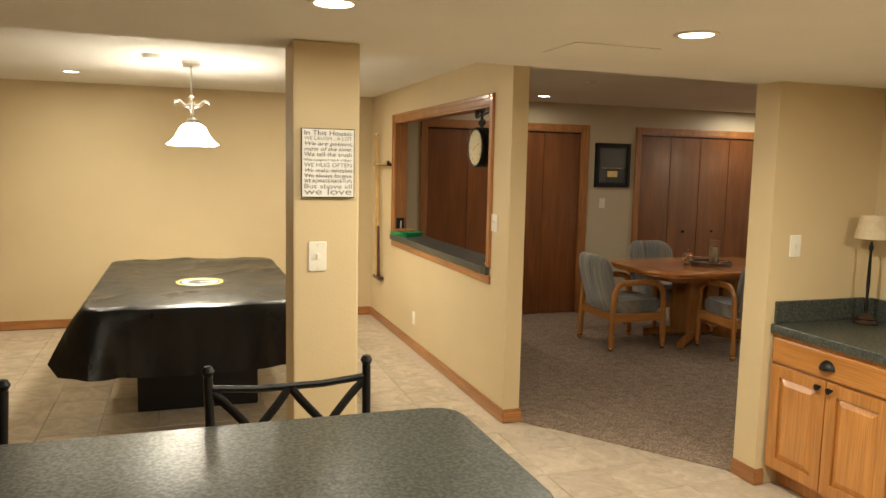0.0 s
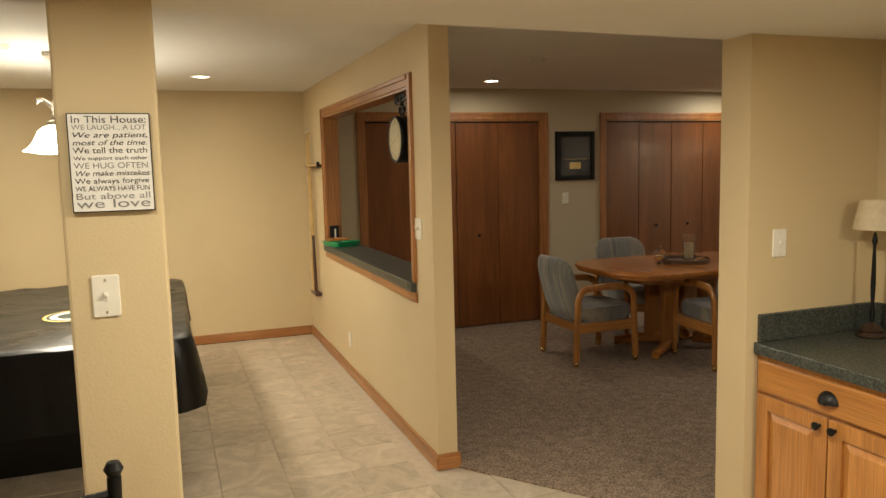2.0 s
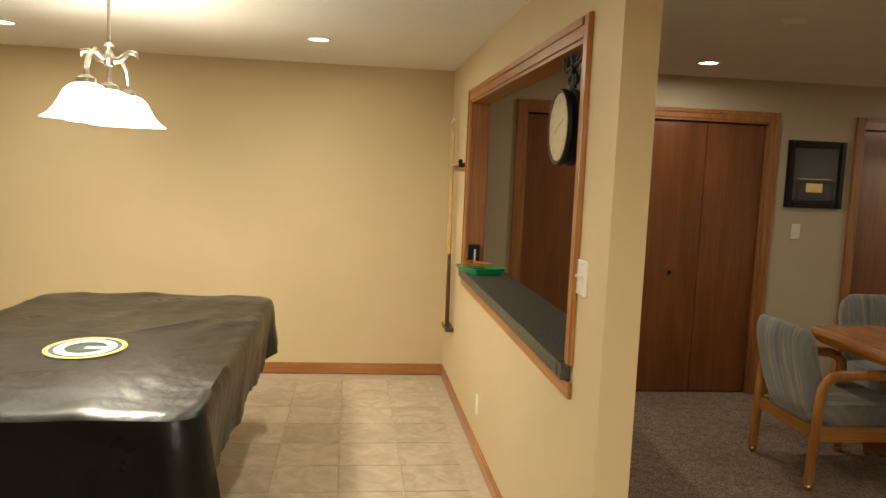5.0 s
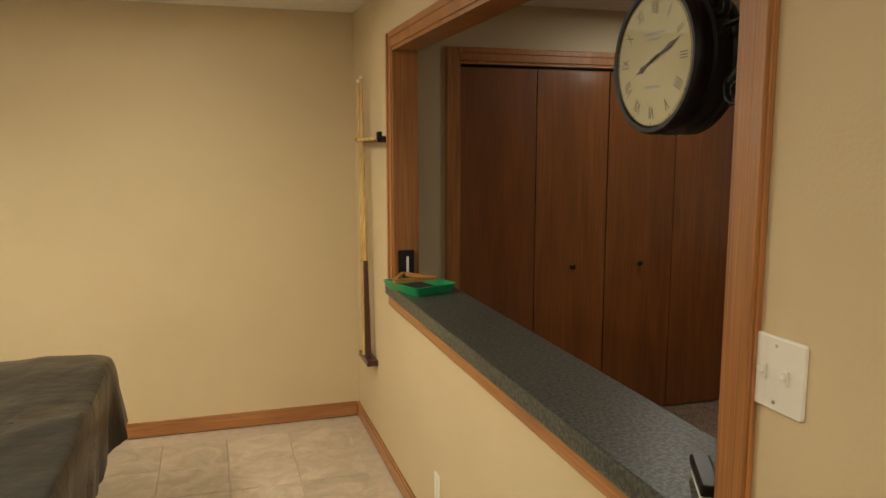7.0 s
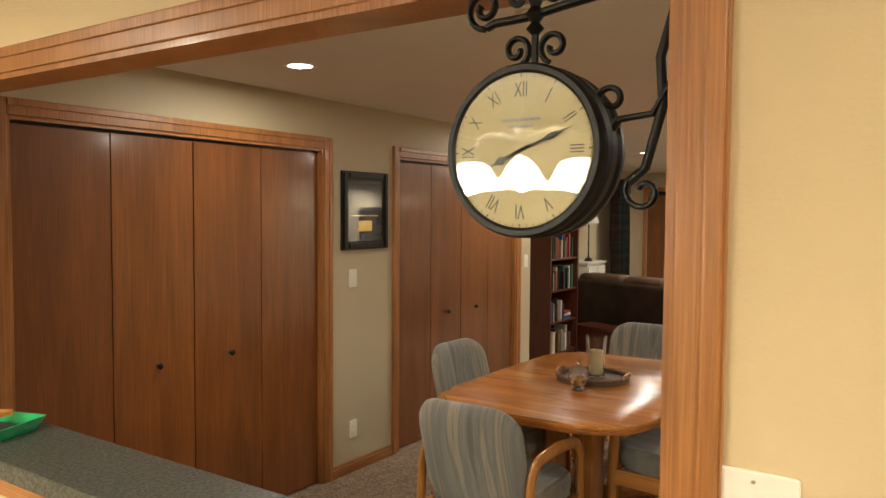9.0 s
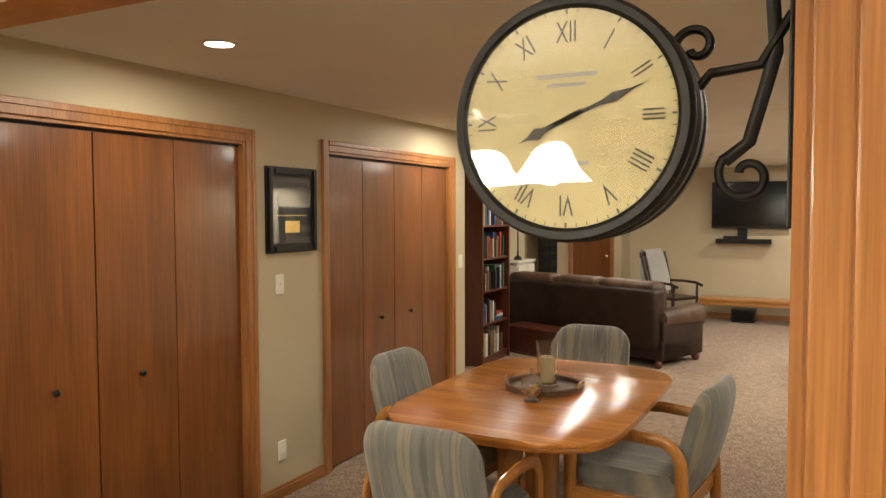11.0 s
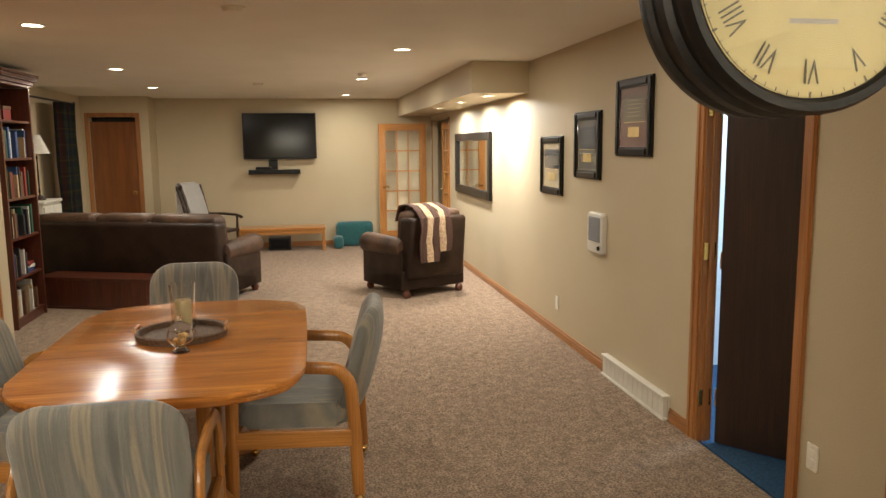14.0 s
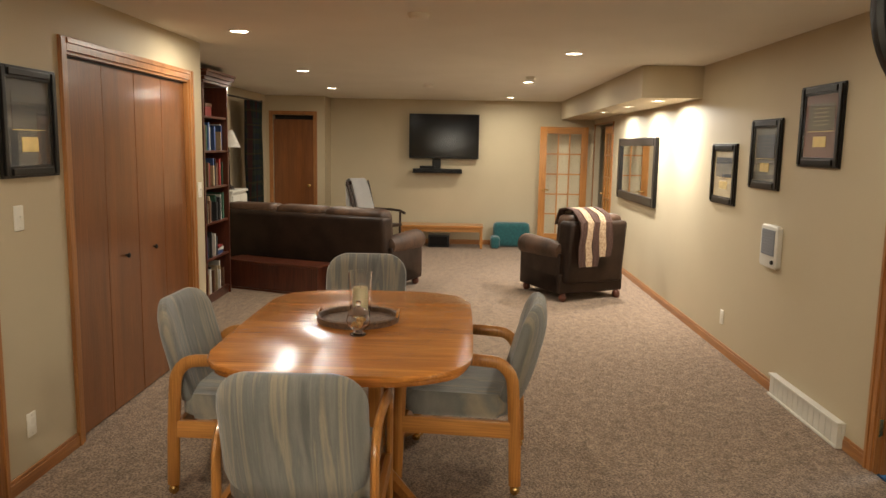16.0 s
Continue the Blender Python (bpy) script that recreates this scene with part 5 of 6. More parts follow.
picture(FW(4.891, NY, 1.698), 0.462, 0.50, "black framed award with dark mat between closets", MAT_DARK, MAT_DARK)
picture(BW(7.60, SY, 1.44), 0.565, 0.485, "black framed award with tan mat", MAT_TAN, MAT_DARK, border=0.06)
picture(BW(6.785, SY, 1.606), 0.515, 0.488, "black framed award with olive mat", MAT_OLIVE, MAT_DARK, border=0.06)
picture(BW(5.998, SY, 1.78), 0.53, 0.488, "black framed award with russet mat", MAT_RED, MAT_OLIVE, border=0.06)

mir = thing("wall_mirror", "wide mirror in a thick black frame", "mirror", m=BW(10.67, SY, 1.375))
mw, mh, mb = 1.97, 0.78, 0.10
for x0, y0, x1, y1 in ((-mw / 2, -mh / 2, -mw / 2 + mb, mh / 2), (mw / 2 - mb, -mh / 2, mw / 2, mh / 2), (-mw / 2 + mb, -mh / 2, mw / 2 - mb, -mh / 2 + mb), (-mw / 2 + mb, mh / 2 - mb, mw / 2 - mb, mh / 2)):
    part("moulding", boxes((x0, y0, 0.001, x1, y1, 0.04), bevel=0.012), FRAME_BLACK, mir, "black lacquered moulding")
part("mirror_plate", boxes((-mw / 2 + mb, -mh / 2 + mb, 0.004, mw / 2 - mb, mh / 2 - mb, 0.012)), MIRROR, mir, "silvered mirror glass")

heater = thing("wall_heater", "white wall heater with grey grille", "wall heater", m=BW(6.56, SY, 0.985))
part("body", extrude(round_rect(-0.14, -0.145, 0.14, 0.145, 0.03, 4), 0.0005, 0.035, bevel=0.012, only_top=True), WHITE_PAINT, heater, smooth=True)
part("grille", boxes((-0.105, -0.06, 0.0355, 0.105, 0.115, 0.039), bevel=0.002), GREY_MESH, heater, "grey mesh grille")
for k in range(8):
    part("louvre", boxes((-0.1, -0.05 + 0.021 * k, 0.0392, 0.1, -0.044 + 0.021 * k, 0.0435)), GREY_MESH, heater)
part("dial", lathe([(0, 0.0355), (0.016, 0.0355), (0.014, 0.048), (0, 0.049)], 16, (0.09, -0.10, 0)), BLACK, heater, "small black dial", True)
vent = thing("baseboard_vent", "white metal baseboard vent with upright fins", "vent", m=BW(VX, SY, 0.0))
part("back_plate", boxes((-0.465, 0.009, 0.0005, 0.465, 0.155, 0.014), bevel=0.002), WHITE_PAINT, vent)
part("top_hood", boxes((-0.467, 0.14, 0.0145, 0.467, 0.157, 0.05), bevel=0.004), WHITE_PAINT, vent)
part("bottom_lip", boxes((-0.467, 0.009, 0.0145, 0.467, 0.022, 0.05), bevel=0.003), WHITE_PAINT, vent)
for k in range(13):
    x = -0.458 + 0.0708 * k
    part("panel", boxes((x, 0.0225, 0.0145, x + 0.065, 0.1395, 0.04), bevel=0.004), WHITE_PAINT, vent)

tv = thing("television", "black flat television on a wall bracket", "television", m=LW(EAST, 5.10, 1.78))
part("body", boxes((-0.57, -0.36, 0.05, 0.57, 0.36, 0.10), bevel=0.008), BLACK, tv)
part("screen", boxes((-0.555, -0.335, 0.1005, 0.555, 0.345, 0.1025)), SCREEN, tv, "dark glossy screen")
part("wall_bracket", boxes((-0.15, -0.15, 0.0005, 0.15, 0.15, 0.0495)), BLACK, tv)
shelf = thing("wall_shelf", "black bracket shelf under the television", "shelf", m=LW(EAST, 5.19, 1.235))
part("plate", boxes((-0.42, -0.05, 0.001, 0.40, -0.035, 0.16), bevel=0.003), BLACK, shelf)
part("arm", boxes((-0.1, -0.034, 0.001, 0.04, 0.18, 0.03)), BLACK, shelf)
sbar = thing("cable_box", "black media box on the bracket shelf", "media box", m=LW(EAST, 5.19, 1.2005))
part("body", boxes((-0.41, 0.0, 0.035, 0.39, 0.055, 0.15), bevel=0.006), BLACK, sbar)
part("receiver", boxes((-0.30, 0.0555, 0.04, -0.06, 0.10, 0.14), bevel=0.006), BLACK, sbar)


def glazed_leaf(m, label, w=0.77, h=1.96):
    d = thing("french_door", label, "glazed door", "french doors", m)
    t = 0.035
    for x in (0.0, w - 0.11):
        part("stile", boxes((x, 0, 0.012, x + 0.11, t, h), bevel=0.002), HONEY, d)
    part("top_rail", boxes((0.11, 0, h - 0.11, w - 0.11, t, h), bevel=0.002), HONEY_X, d)
    part("bottom_rail", boxes((0.11, 0, 0.012, w - 0.11, t, 0.24), bevel=0.002), HONEY_X, d)
    gw, gh = (w - 0.22) / 3, (h - 0.35) / 5
    for i in (1, 2):
        part("muntin", boxes((0.11 + i * gw - 0.011, 0.004, 0.2405, 0.11 + i * gw + 0.011, t - 0.004, h - 0.1105)), HONEY, d)
    for j in range(1, 5):
        for i in range(3):
            part("muntin", boxes((0.11 + i * gw + (0.0115 if i else 0.0005), 0.004, 0.24 + j * gh - 0.011, 0.11 + (i + 1) * gw - (0.0115 if i < 2 else 0.0005), t - 0.004, 0.24 + j * gh + 0.011)), HONEY_X, d)
    for i in range(3):
        for j in range(5):
            p = part("pane", boxes((0.11 + i * gw + 0.002, 0.015, 0.24 + j * gh + 0.002, 0.11 + (i + 1) * gw - 0.002, 0.019, 0.24 + (j + 1) * gh - 0.002)), PANE, d)
            p.visible_shadow = False
    for s in (-1, 1):
        y = -0.001 if s < 0 else t + 0.001
        part("lever", tube([(w - 0.055, y, 0.95), (w - 0.055, y + s * 0.045, 0.95), (w - 0.16, y + s * 0.05, 0.95)], 0.009, 8), BRASS, d, "polished brass lever", True)
    return d


glazed_leaf(pose(13.66, SY + 0.12, 0, 0, 0, 90), "fifteen-pane oak french door standing open")
glazed_leaf(pose(12.22, SY - 0.06, 0), "closed fifteen-pane oak french door")

# ---- living end ----


def leather_seat(name, label, cat, m, half, seats, h):
    """Rolled-arm leather seating; local y points forward, x along its length."""
    s = thing(name, label, cat, m=m)
    arm = 0.2
    inner = half - arm
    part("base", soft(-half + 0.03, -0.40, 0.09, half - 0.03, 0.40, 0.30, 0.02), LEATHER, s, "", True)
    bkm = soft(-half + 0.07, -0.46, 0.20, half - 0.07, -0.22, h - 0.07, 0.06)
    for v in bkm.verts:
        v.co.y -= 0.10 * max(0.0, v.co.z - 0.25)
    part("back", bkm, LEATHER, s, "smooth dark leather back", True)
    w = 2 * inner / seats
    for k in range(seats):
        x0 = -inner + k * w
        part("seat_cushion", soft(x0 + 0.004, -0.22, 0.30, x0 + w - 0.004, 0.42, 0.47, 0.06), SUEDE, s, "worn brown leather seat cushion in a lighter lit tone", True)
        cu = soft(x0 + 0.004 - (0.1 if k == 0 else 0), -0.42, 0.44, x0 + w - 0.004 + (0.1 if k == seats - 1 else 0), -0.12, h, 0.09, 6)
        for v in cu.verts:
            v.co.y -= 0.12 * max(0.0, v.co.z - 0.4)
            v.co.z += 0.016 * math.cos(3.1 * (v.co.x - x0 - w / 2) / w) * (v.co.z > h - 0.12) + 0.006 * noise.noise(v.co * 9)
        part("back_cushion", cu, SUEDE, s, "pillowed worn leather back cushion in a lighter lit tone", True)
    for q in (-1, 1):
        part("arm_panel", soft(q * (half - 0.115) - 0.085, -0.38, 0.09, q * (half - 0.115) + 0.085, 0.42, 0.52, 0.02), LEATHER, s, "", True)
        roll = lathe([(0, -0.36), (0.06, -0.36), (0.095, -0.34), (0.105, -0.2), (0.112, 0.1), (0.118, 0.36), (0.115, 0.42), (0.10, 0.445), (0.04, 0.45), (0, 0.445)], 24)
        moved(roll, pose(q * (half - 0.105), 0, 0.535, -90, 0, 0))
        part("rolled_arm", roll, SUEDE, s, "fat rolled arm in worn leather of a lighter lit tone", True)
        for y in (-0.38, 0.36):
            part("bun_foot", lathe([(0, 0), (0.025, 0.0), (0.042, 0.02), (0.045, 0.045), (0.036, 0.07), (0.026, 0.08), (0.03, 0.092), (0, 0.092)], 18, (q * (half - 0.09), y, 0.008)), CHERRY, s, "turned dark bun foot", True)
    return s


leather_seat("sofa", "brown leather sofa with rolled arms facing the television", "sofa", pose(10.20, 6.46, 0, 0, 0, -111.4), 1.17, 3, 0.93)
ARM = pose(9.77, 3.555, 0, 0, 0, -64)
leather_seat("armchair", "brown leather armchair with rolled arms and bun feet", "armchair", ARM, 0.44, 1, 0.94)

throw = thing("throw_blanket", "brown and cream crocheted throw over the armchair", "blanket", m=ARM)
prof = [(-0.10, 0.80), (-0.13, 0.90), (-0.19, 0.962), (-0.29, 0.985), (-0.40, 0.972), (-0.50, 0.93), (-0.56, 0.86), (-0.565, 0.75), (-0.555, 0.62), (-0.55, 0.50), (-0.555, 0.40)]


def ribbon(x0, x1, short, wig):
    bm = bmesh.new()
    rows = []
    pts = prof[:len(prof) - short]
    for k, (y, z) in enumerate(pts):
        a, b = pts[max(k - 1, 0)], pts[min(k + 1, len(pts) - 1)]
        d = Vector((0, b[0] - a[0], b[1] - a[1])).normalized()
        nrm = Vector((0, -d.z, d.y))
        if nrm.z < 0 and k < 5:
            nrm = -nrm
        if k >= 5 and nrm.y > 0:
            nrm = -nrm
        dx = 0.012 * math.sin(k * 2.1 + wig)
        row = []
        for f in range(5):
            x = x0 + (x1 - x0) * f / 4 + (dx if f in (0, 4) else 0)
            o = Vector((x, y, z)) + nrm * 0.006 * math.sin(f * 2.2 + k + wig)
            row.append((bm.verts.new(o), bm.verts.new(o + nrm * 0.016)))
        rows.append(row)
    for r0, r1 in zip(rows, rows[1:]):
        for f in range(4):
            bm.faces.new((r0[f][1], r0[f + 1][1], r1[f + 1][1], r1[f][1]))
            bm.faces.new((r0[f][0], r1[f][0], r1[f + 1][0], r0[f + 1][0]))
        for f in (0, 4):
            bm.faces.new((r0[f][0], r0[f][1], r1[f][1], r1[f][0]))
    for r in (rows[0], rows[-1]):
        for f in range(4):
            bm.faces.new((r[f][0], r[f + 1][0], r[f + 1][1], r[f][1]))
    bmesh.ops.recalc_face_normals(bm, faces=bm.faces)
    return bm


for k in range(5):
    x0 = -0.29 + 0.082 * k
    part("stripe", ribbon(x0, x0 + 0.08, 1 if k > 2 else 0, k), CREAM_WOOL if k % 2 == 1 else WOOL, throw, "cream shell-stitch stripe" if k % 2 == 1 else "dark brown stripe", True)

bench2 = thing("storage_bench", "low dark cherry chest behind the sofa", "chest", m=pose(9.58, 6.81, 0, 0, 0, -111.4))
part("body", boxes((-0.60, -0.15, 0.03, 0.60, 0.15, 0.305), bevel=0.004), CHERRY, bench2)
part("lid", boxes((-0.63, -0.175, 0.306, 0.63, 0.175, 0.335), bevel=0.006), CHERRY, bench2, "overhanging cherry lid")
part("plinth", boxes((-0.61, -0.16, 0.008, 0.61, 0.16, 0.0295)), CHERRY, bench2)

rock = thing("rocking_chair", "dark wooden rocking chair with spindle back", "rocking chair", m=pose(12.70, 6.05, 0, 0, 0, 150))
for s in (-1, 1):
    part("rocker", tube([(s * 0.25, -0.42, 0.08), (s * 0.25, -0.2, 0.03), (s * 0.25, 0.05, 0.022), (s * 0.25, 0.35, 0.06)], 0.02, 8), WALNUT, rock, smooth=True)
    part("front_leg", tube([(s * 0.25, 0.22, 0.045), (s * 0.25, 0.23, 0.62)], 0.018, 10), WALNUT, rock)
    part("back_post", tube([(s * 0.24, -0.2, 0.035), (s * 0.24, -0.22, 0.45), (s * 0.25, -0.33, 0.85), (s * 0.26, -0.40, 1.07)], 0.019, 10), WALNUT, rock, smooth=True)
    part("arm_rest", tube([(s * 0.26, -0.27, 0.64), (s * 0.28, 0.0, 0.645), (s * 0.27, 0.2, 0.635), (s * 0.27, 0.30, 0.60)], 0.02, 8, flat=1.5), WALNUT, rock, smooth=True)
part("seat", soft(-0.26, -0.22, 0.40, 0.26, 0.26, 0.445, 0.015), WALNUT, rock, "", True)
part("crest_rail", tube([(-0.26, -0.40, 1.02), (-0.1, -0.43, 1.06), (0.1, -0.43, 1.06), (0.26, -0.40, 1.02)], 0.03, 8, flat=0.6), WALNUT, rock, smooth=True)
for k in range(6):
    x = -0.18 + 0.072 * k
    part("spindle", tube([(x, -0.215, 0.44), (x, -0.32, 0.8), (x, -0.415, 1.04)], 0.009, 8), WALNUT, rock)
towel = thing("towel", "white towel hung over the rocking chair back", "towel", m=pose(12.70, 6.05, 0, 0, 0, 150))
tp = [(-0.20, 0.50), (-0.235, 0.70), (-0.33, 0.98), (-0.38, 1.095), (-0.43, 1.115), (-0.475, 1.085), (-0.475, 0.95), (-0.465, 0.75), (-0.455, 0.55)]
tm = bmesh.new()
for off in (0.0,):
    rows = []
    for k, (y, z) in enumerate(tp):
        rows.append([tm.verts.new((-0.19 + 0.38 * f / 8, y + 0.006 * math.sin(f * 1.3 + k), z)) for f in range(9)])
    for r0, r1 in zip(rows, rows[1:]):
        for f in range(8):
            tm.faces.new((r0[f], r0[f + 1], r1[f + 1], r1[f]))
bmesh.ops.solidify(tm, geom=list(tm.faces), thickness=0.012)
part("cloth", tm, TOWEL, towel, "", True)

lb = thing("low_bench", "low honey oak bench under the television", "bench", m=pose(13.46, 5.11, 0))
part("top", boxes((-0.22, -0.67, 0.335, 0.22, 0.67, 0.372), bevel=0.008), HONEY_Y, lb)
part("rail", boxes((-0.19, -0.62, 0.27, -0.165, 0.62, 0.3345), bevel=0.003), HONEY_Y, lb)
part("rail", boxes((0.165, -0.62, 0.27, 0.19, 0.62, 0.3345), bevel=0.003), HONEY_Y, lb)
for sx in (-1, 1):
    for sy in (-1, 1):
        part("leg", boxes((sx * 0.178 - 0.03, sy * 0.64 - 0.02, 0.008, sx * 0.178 + 0.03, sy * 0.64 + 0.02, 0.3345), bevel=0.004), HONEY, lb)
gb = thing("game_console", "black boxy media player under the oak bench", "console", m=pose(13.5, 5.15, 0.008))
part("body", boxes((-0.13, -0.17, 0.0, 0.13, 0.17, 0.20), bevel=0.012), BLACK, gb)
part("front_panel", boxes((-0.134, -0.14, 0.03, -0.1305, 0.14, 0.17), bevel=0.001), SCREEN, gb)
pil = thing("backrest_pillow", "teal plush backrest pillow with arms", "pillow", m=pose(13.66, 3.97, 0.008, 0, 0, 90))
part("back", soft(-0.30, -0.10, 0.0, 0.30, 0.12, 0.40, 0.09, 6), TEAL, pil, "", True)
for s in (-1, 1):
    part("arm", soft(s * 0.27 - 0.075, 0.02, 0.0, s * 0.27 + 0.075, 0.36, 0.19, 0.06, 5), TEAL, pil, "stuffed teal arm", True)

# ---- alcove ----
BX0, BX1, BY = 8.66, 9.42, 7.29
bc = thing("bookcase", "tall dark cherry bookcase with crown moulding", "bookcase")
part("side", boxes((BX0, BY, 0.008, BX0 + 0.03, AY - 0.003, 2.19), bevel=0.002), CHERRY, bc)
part("side", boxes((BX1 - 0.03, BY, 0.008, BX1, AY - 0.003, 2.19), bevel=0.002), CHERRY, bc)
part("back_panel", boxes((BX0 + 0.0305, AY - 0.02, 0.008, BX1 - 0.0305, AY - 0.004, 2.19)), CHERRY, bc)
SHELVES = [0.10, 0.46, 0.82, 1.18, 1.54, 1.88]
for z in SHELVES:
    part("shelf", boxes((BX0 + 0.0305, BY + 0.012, z - 0.022, BX1 - 0.0305, AY - 0.0205, z), bevel=0.002), CHERRY, bc)
part("plinth", boxes((BX0 + 0.0305, BY + 0.02, 0.008, BX1 - 0.0305, BY + 0.04, 0.0775)), CHERRY, bc)
crown = bmesh.new()
for k, (d, z0, z1) in enumerate(((0.012, 2.192, 2.215), (0.035, 2.2155, 2.25), (0.06, 2.2505, 2.29), (0.075, 2.2905, 2.315))):
    box(crown, BX0 - d, BY - d, z0, BX1 + d, AY - 0.003, z1, bevel=0.004)
part("crown", crown, CHERRY, bc, "stepped crown moulding")
BOOKS = [material("book_" + n, c, 0.6, scale=30, per_object=0.15) for n, c in (("red", (0.26, 0.03, 0.025)), ("blue", (0.03, 0.07, 0.20)), ("green", (0.03, 0.10, 0.06)), ("tan", (0.45, 0.34, 0.20)), ("white", (0.6, 0.58, 0.52)), ("black", (0.02, 0.02, 0.022)), ("brown", (0.13, 0.06, 0.03)))]
rb = random.Random(11)
for z in SHELVES[:-1]:
    x = BX0 + 0.04
    while x < BX1 - (0.37 if z == SHELVES[1] else 0.09):
        wd, ht, dp = rb.uniform(0.018, 0.05), rb.uniform(0.19, 0.28), rb.uniform(0.15, 0.21)
        if rb.random() < 0.1:
            x += 0.06
            continue
        y0 = BY + rb.uniform(0.02, 0.06)
        bkm = boxes((x, y0, z + 0.0005, x + 0.003, y0 + dp, z + ht), (x + wd - 0.003, y0, z + 0.0005, x + wd, y0 + dp, z + ht), (x + 0.003, y0 - 0.002, z + 0.0005, x + wd - 0.003, y0 + 0.003, z + ht), (x + 0.003, y0 + 0.003, z + 0.004, x + wd - 0.003, y0 + dp - 0.005, z + ht - 0.005))
        tagged(obj("book", bkm, rb.choice(BOOKS)), "upright hardback book on the cherry bookcase", "book", "books on the bookcase")
        x += wd + 0.002
flat_z = SHELVES[1] + 0.0005
for q, (lw, ld, lh) in enumerate(((0.24, 0.17, 0.035), (0.22, 0.16, 0.028), (0.25, 0.18, 0.022))):
    tagged(obj("book", moved(boxes((-lw / 2, -ld / 2, 0, lw / 2, ld / 2, 0.003), (-lw / 2, -ld / 2, lh - 0.003, lw / 2, ld / 2, lh), (-lw / 2, -ld / 2, 0.003, lw / 2, -ld / 2 + 0.004, lh - 0.003), (-lw / 2 + 0.004, -ld / 2 + 0.004, 0.003, lw / 2 - 0.004, ld / 2 - 0.004, lh - 0.003)),
                             pose(BX1 - 0.22, BY + 0.13, flat_z, 0, 0, (4, -7, 9)[q])), BOOKS[(1, 4, 0)[q]]), "hardback book lying flat in a small pile", "book", "books on the bookcase")
    flat_z += lh + 0.0005
keep = thing("keepsake_box", "small dull red lidded box on the top shelf", "box", m=pose(BX0 + 0.45, BY + 0.16, SHELVES[5]))
part("body", boxes((-0.09, -0.06, 0.0005, 0.09, 0.06, 0.10), bevel=0.004), BOOKS[0], keep)
part("lid", boxes((-0.094, -0.064, 0.1005, 0.094, 0.064, 0.135), bevel=0.006), BOOKS[6], keep, "dark brown lid")
wc = thing("white_cabinet", "white painted cabinet with panelled door", "cabinet", m=pose(10.46, 7.67, 0.008))
part("body", boxes((-0.29, -0.17, 0.0, 0.29, 0.2, 1.02), bevel=0.004), WHITE_PAINT, wc)
part("top", boxes((-0.31, -0.195, 1.0205, 0.31, 0.205, 1.05), bevel=0.006), WHITE_PAINT, wc)
for s in (-1, 1):
    dr = part("door", boxes((s * 0.142 - 0.138, -0.19, 0.06, s * 0.142 + 0.138, -0.1705, 0.99), bevel=0.004), WHITE_PAINT, wc)
    part("panel", boxes((s * 0.142 - 0.09, -0.197, 0.12, s * 0.142 + 0.09, -0.1905, 0.93), bevel=0.003), WHITE_PAINT, dr)
    part("knob", lathe([(0, -0.012), (0.012, 0), (0, 0.012)], 12, (s * 0.03, -0.202, 0.55)), BRASS, dr, smooth=True)
table_lamp(pose(10.49, 7.62, 1.0585), "unlit table lamp with white shade in the alcove", WHITE_SHADE, 0.56, 0.05, 0.14, 0.20)
rod = thing("curtain_rod", "dark metal curtain rod across the alcove", "curtain rod")
part("pole", tube([(9.70, 7.68, 2.2), (12.20, 7.68, 2.2)], 0.012, 10), BLACK_IRON, rod)
for x in (9.72, 12.15):
    part("bracket", tube([(x, 7.68, 2.2), (x, AY - 0.001, 2.2)], 0.008, 8), BLACK_IRON, rod)
part("finial", lathe([(0, -0.03), (0.025, 0), (0, 0.03)], 14, (12.22, 7.68, 2.2)), BLACK_IRON, rod, smooth=True)
cur = thing("curtain", "dark plaid curtain gathered on the rod", "curtain")
cm = bmesh.new()
cols = []
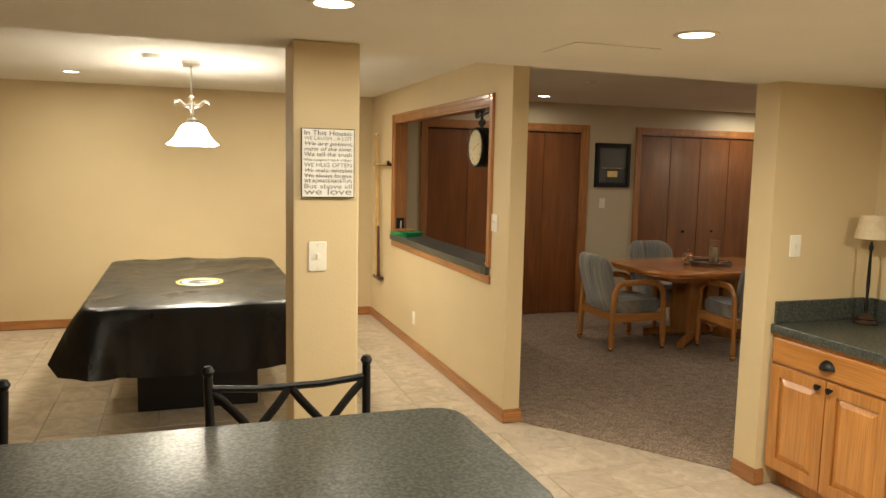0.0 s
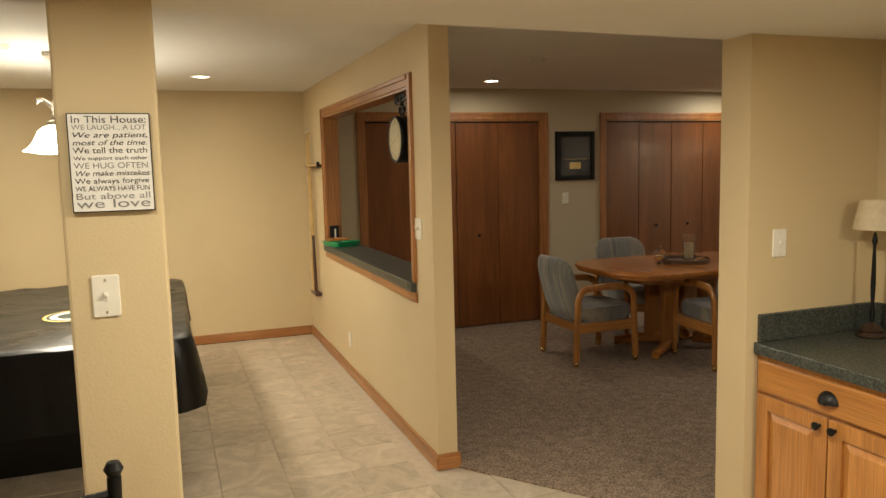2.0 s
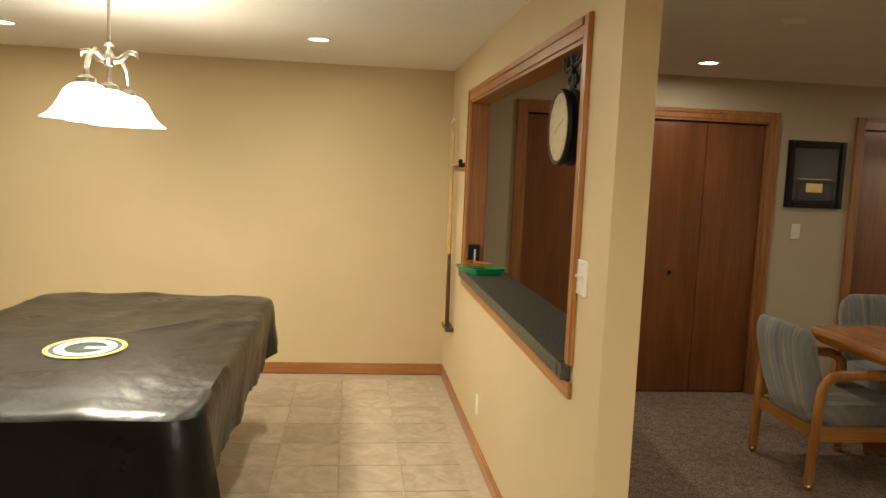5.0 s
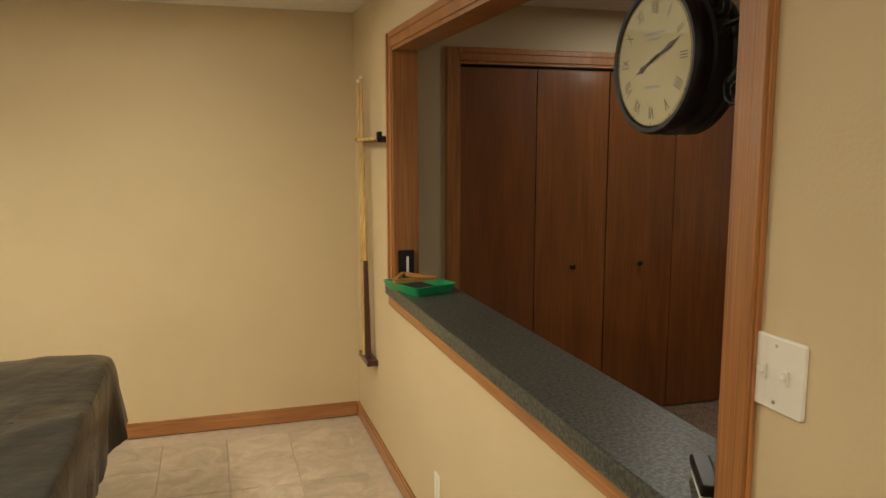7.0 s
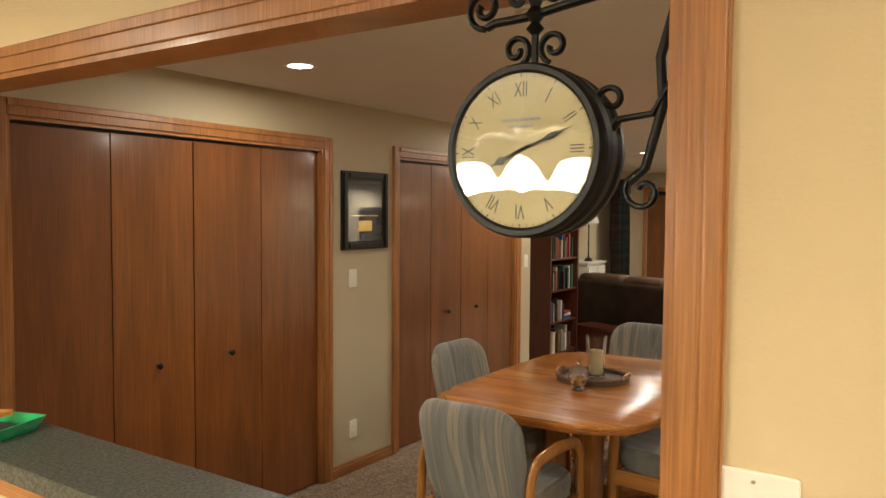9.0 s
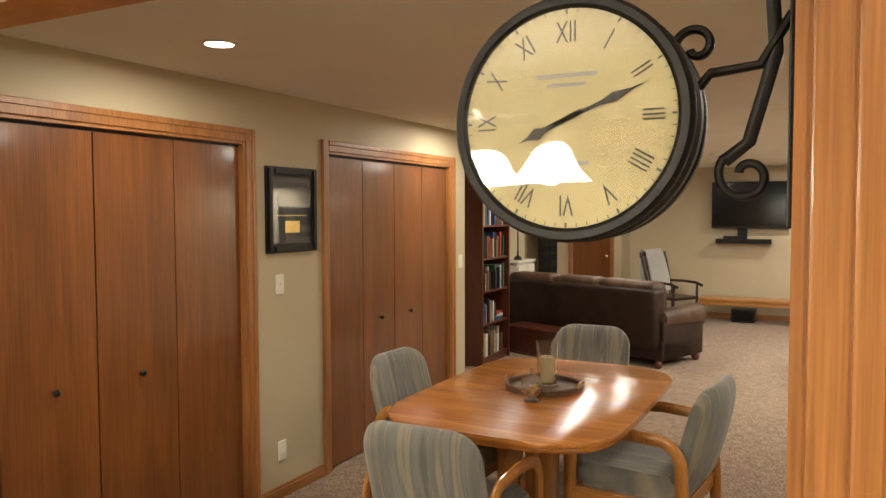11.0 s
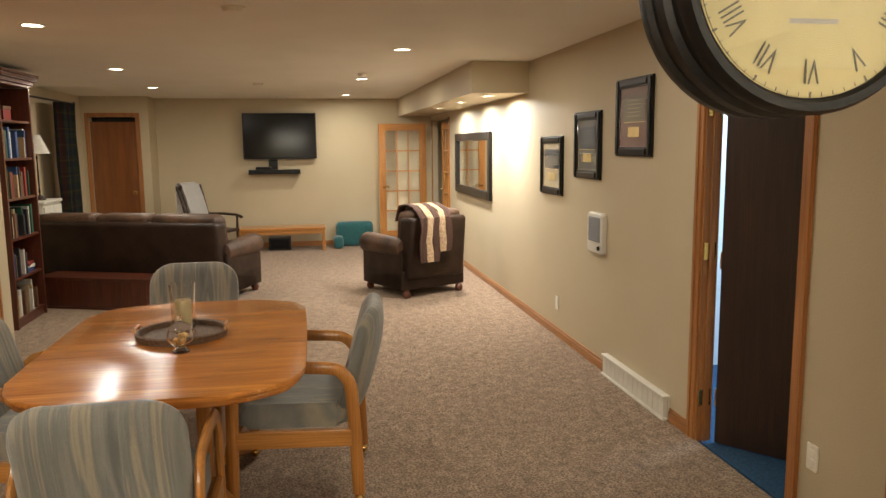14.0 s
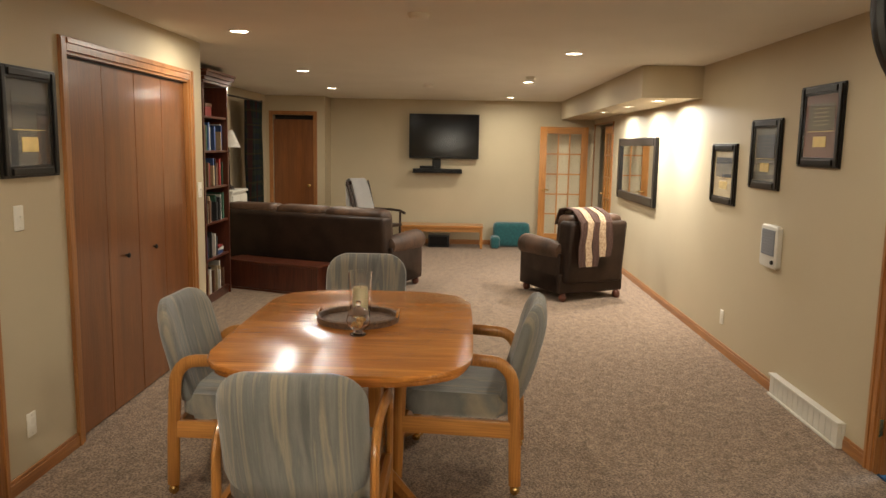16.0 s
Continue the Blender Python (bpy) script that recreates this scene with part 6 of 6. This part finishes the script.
for k in range(61):
    x = 11.5 + 0.58 * k / 60
    y = 7.68 + 0.045 * math.sin(k * 0.72) + 0.012 * math.sin(k * 1.9)
    cols.append([cm.verts.new((x + 0.01 * math.sin(z * 3), y * 1.0 + (0.0 if z > 2 else 0.008 * math.sin(z * 5 + k * 0.3)), z)) for z in (0.03, 0.4, 0.9, 1.4, 1.8, 2.19)])
for c0, c1 in zip(cols, cols[1:]):
    for k in range(5):
        cm.faces.new((c0[k], c1[k], c1[k + 1], c0[k + 1]))
bmesh.ops.solidify(cm, geom=list(cm.faces), thickness=0.004)
part("cloth", cm, PLAID, cur, "", True)

# ---- floor tiles ----
P, JOINT = 0.335, 0.004


def tile_mesh(w, d):
    bm = bmesh.new()
    box(bm, -w / 2, -d / 2, -0.008, w / 2, d / 2, 0.0)
    for v in bm.verts:
        if v.co.z > -0.001:
            v.co.x *= 1 - 0.006 / w
            v.co.y *= 1 - 0.006 / d
            v.co.z = 0.0
        else:
            v.co.z = -0.008
    me = bpy.data.meshes.new("tile")
    bm.normal_update()
    bm.to_mesh(me)
    bm.free()
    me.materials.append(TILE)
    return me


tm_ = tile_mesh(P - JOINT, P - JOINT)
rest = bmesh.new()


def carpeted(x, y):
    """Beyond the slanting edge between the partition's end and the wall pier."""
    if y > Y0:
        return x > PX
    return y > KY2 - (x - PIX) * (Y0 - KY2) / (PIX - PX2) - 0.02 and x > PX2 - 0.2


count = 0
nx, ny = int((3.15 - WEST) / P) + 2, int((Y1 - SOUTH) / P) + 2
for j in range(ny):
    for i in range(nx):
        x, y = WEST + (i + 0.5) * P, SOUTH + 0.1 + (j + 0.5) * P
        if y + P / 2 > Y1 + 0.02 or carpeted(x - P * 0.3, y - P * 0.3) and carpeted(x + P * 0.2, y - P * 0.4) or (x > PX - 0.02 and y > Y0 - 0.1) or x > 3.2:
            continue
        if -0.5 < x and 1.3 < y and count < 290:
            t = new("tile", tm_)
            t.location = (x, y, 0.0)
            t.parent = floor_ob
            count += 1
        else:
            box(rest, x - P / 2 + 0.002, y - P / 2 + 0.002, -0.008, x + P / 2 - 0.002, y + P / 2 - 0.002, 0.0)
rt = part("outer_tiles", rest, TILE, floor_ob)
rt["kind"] = "stuff"
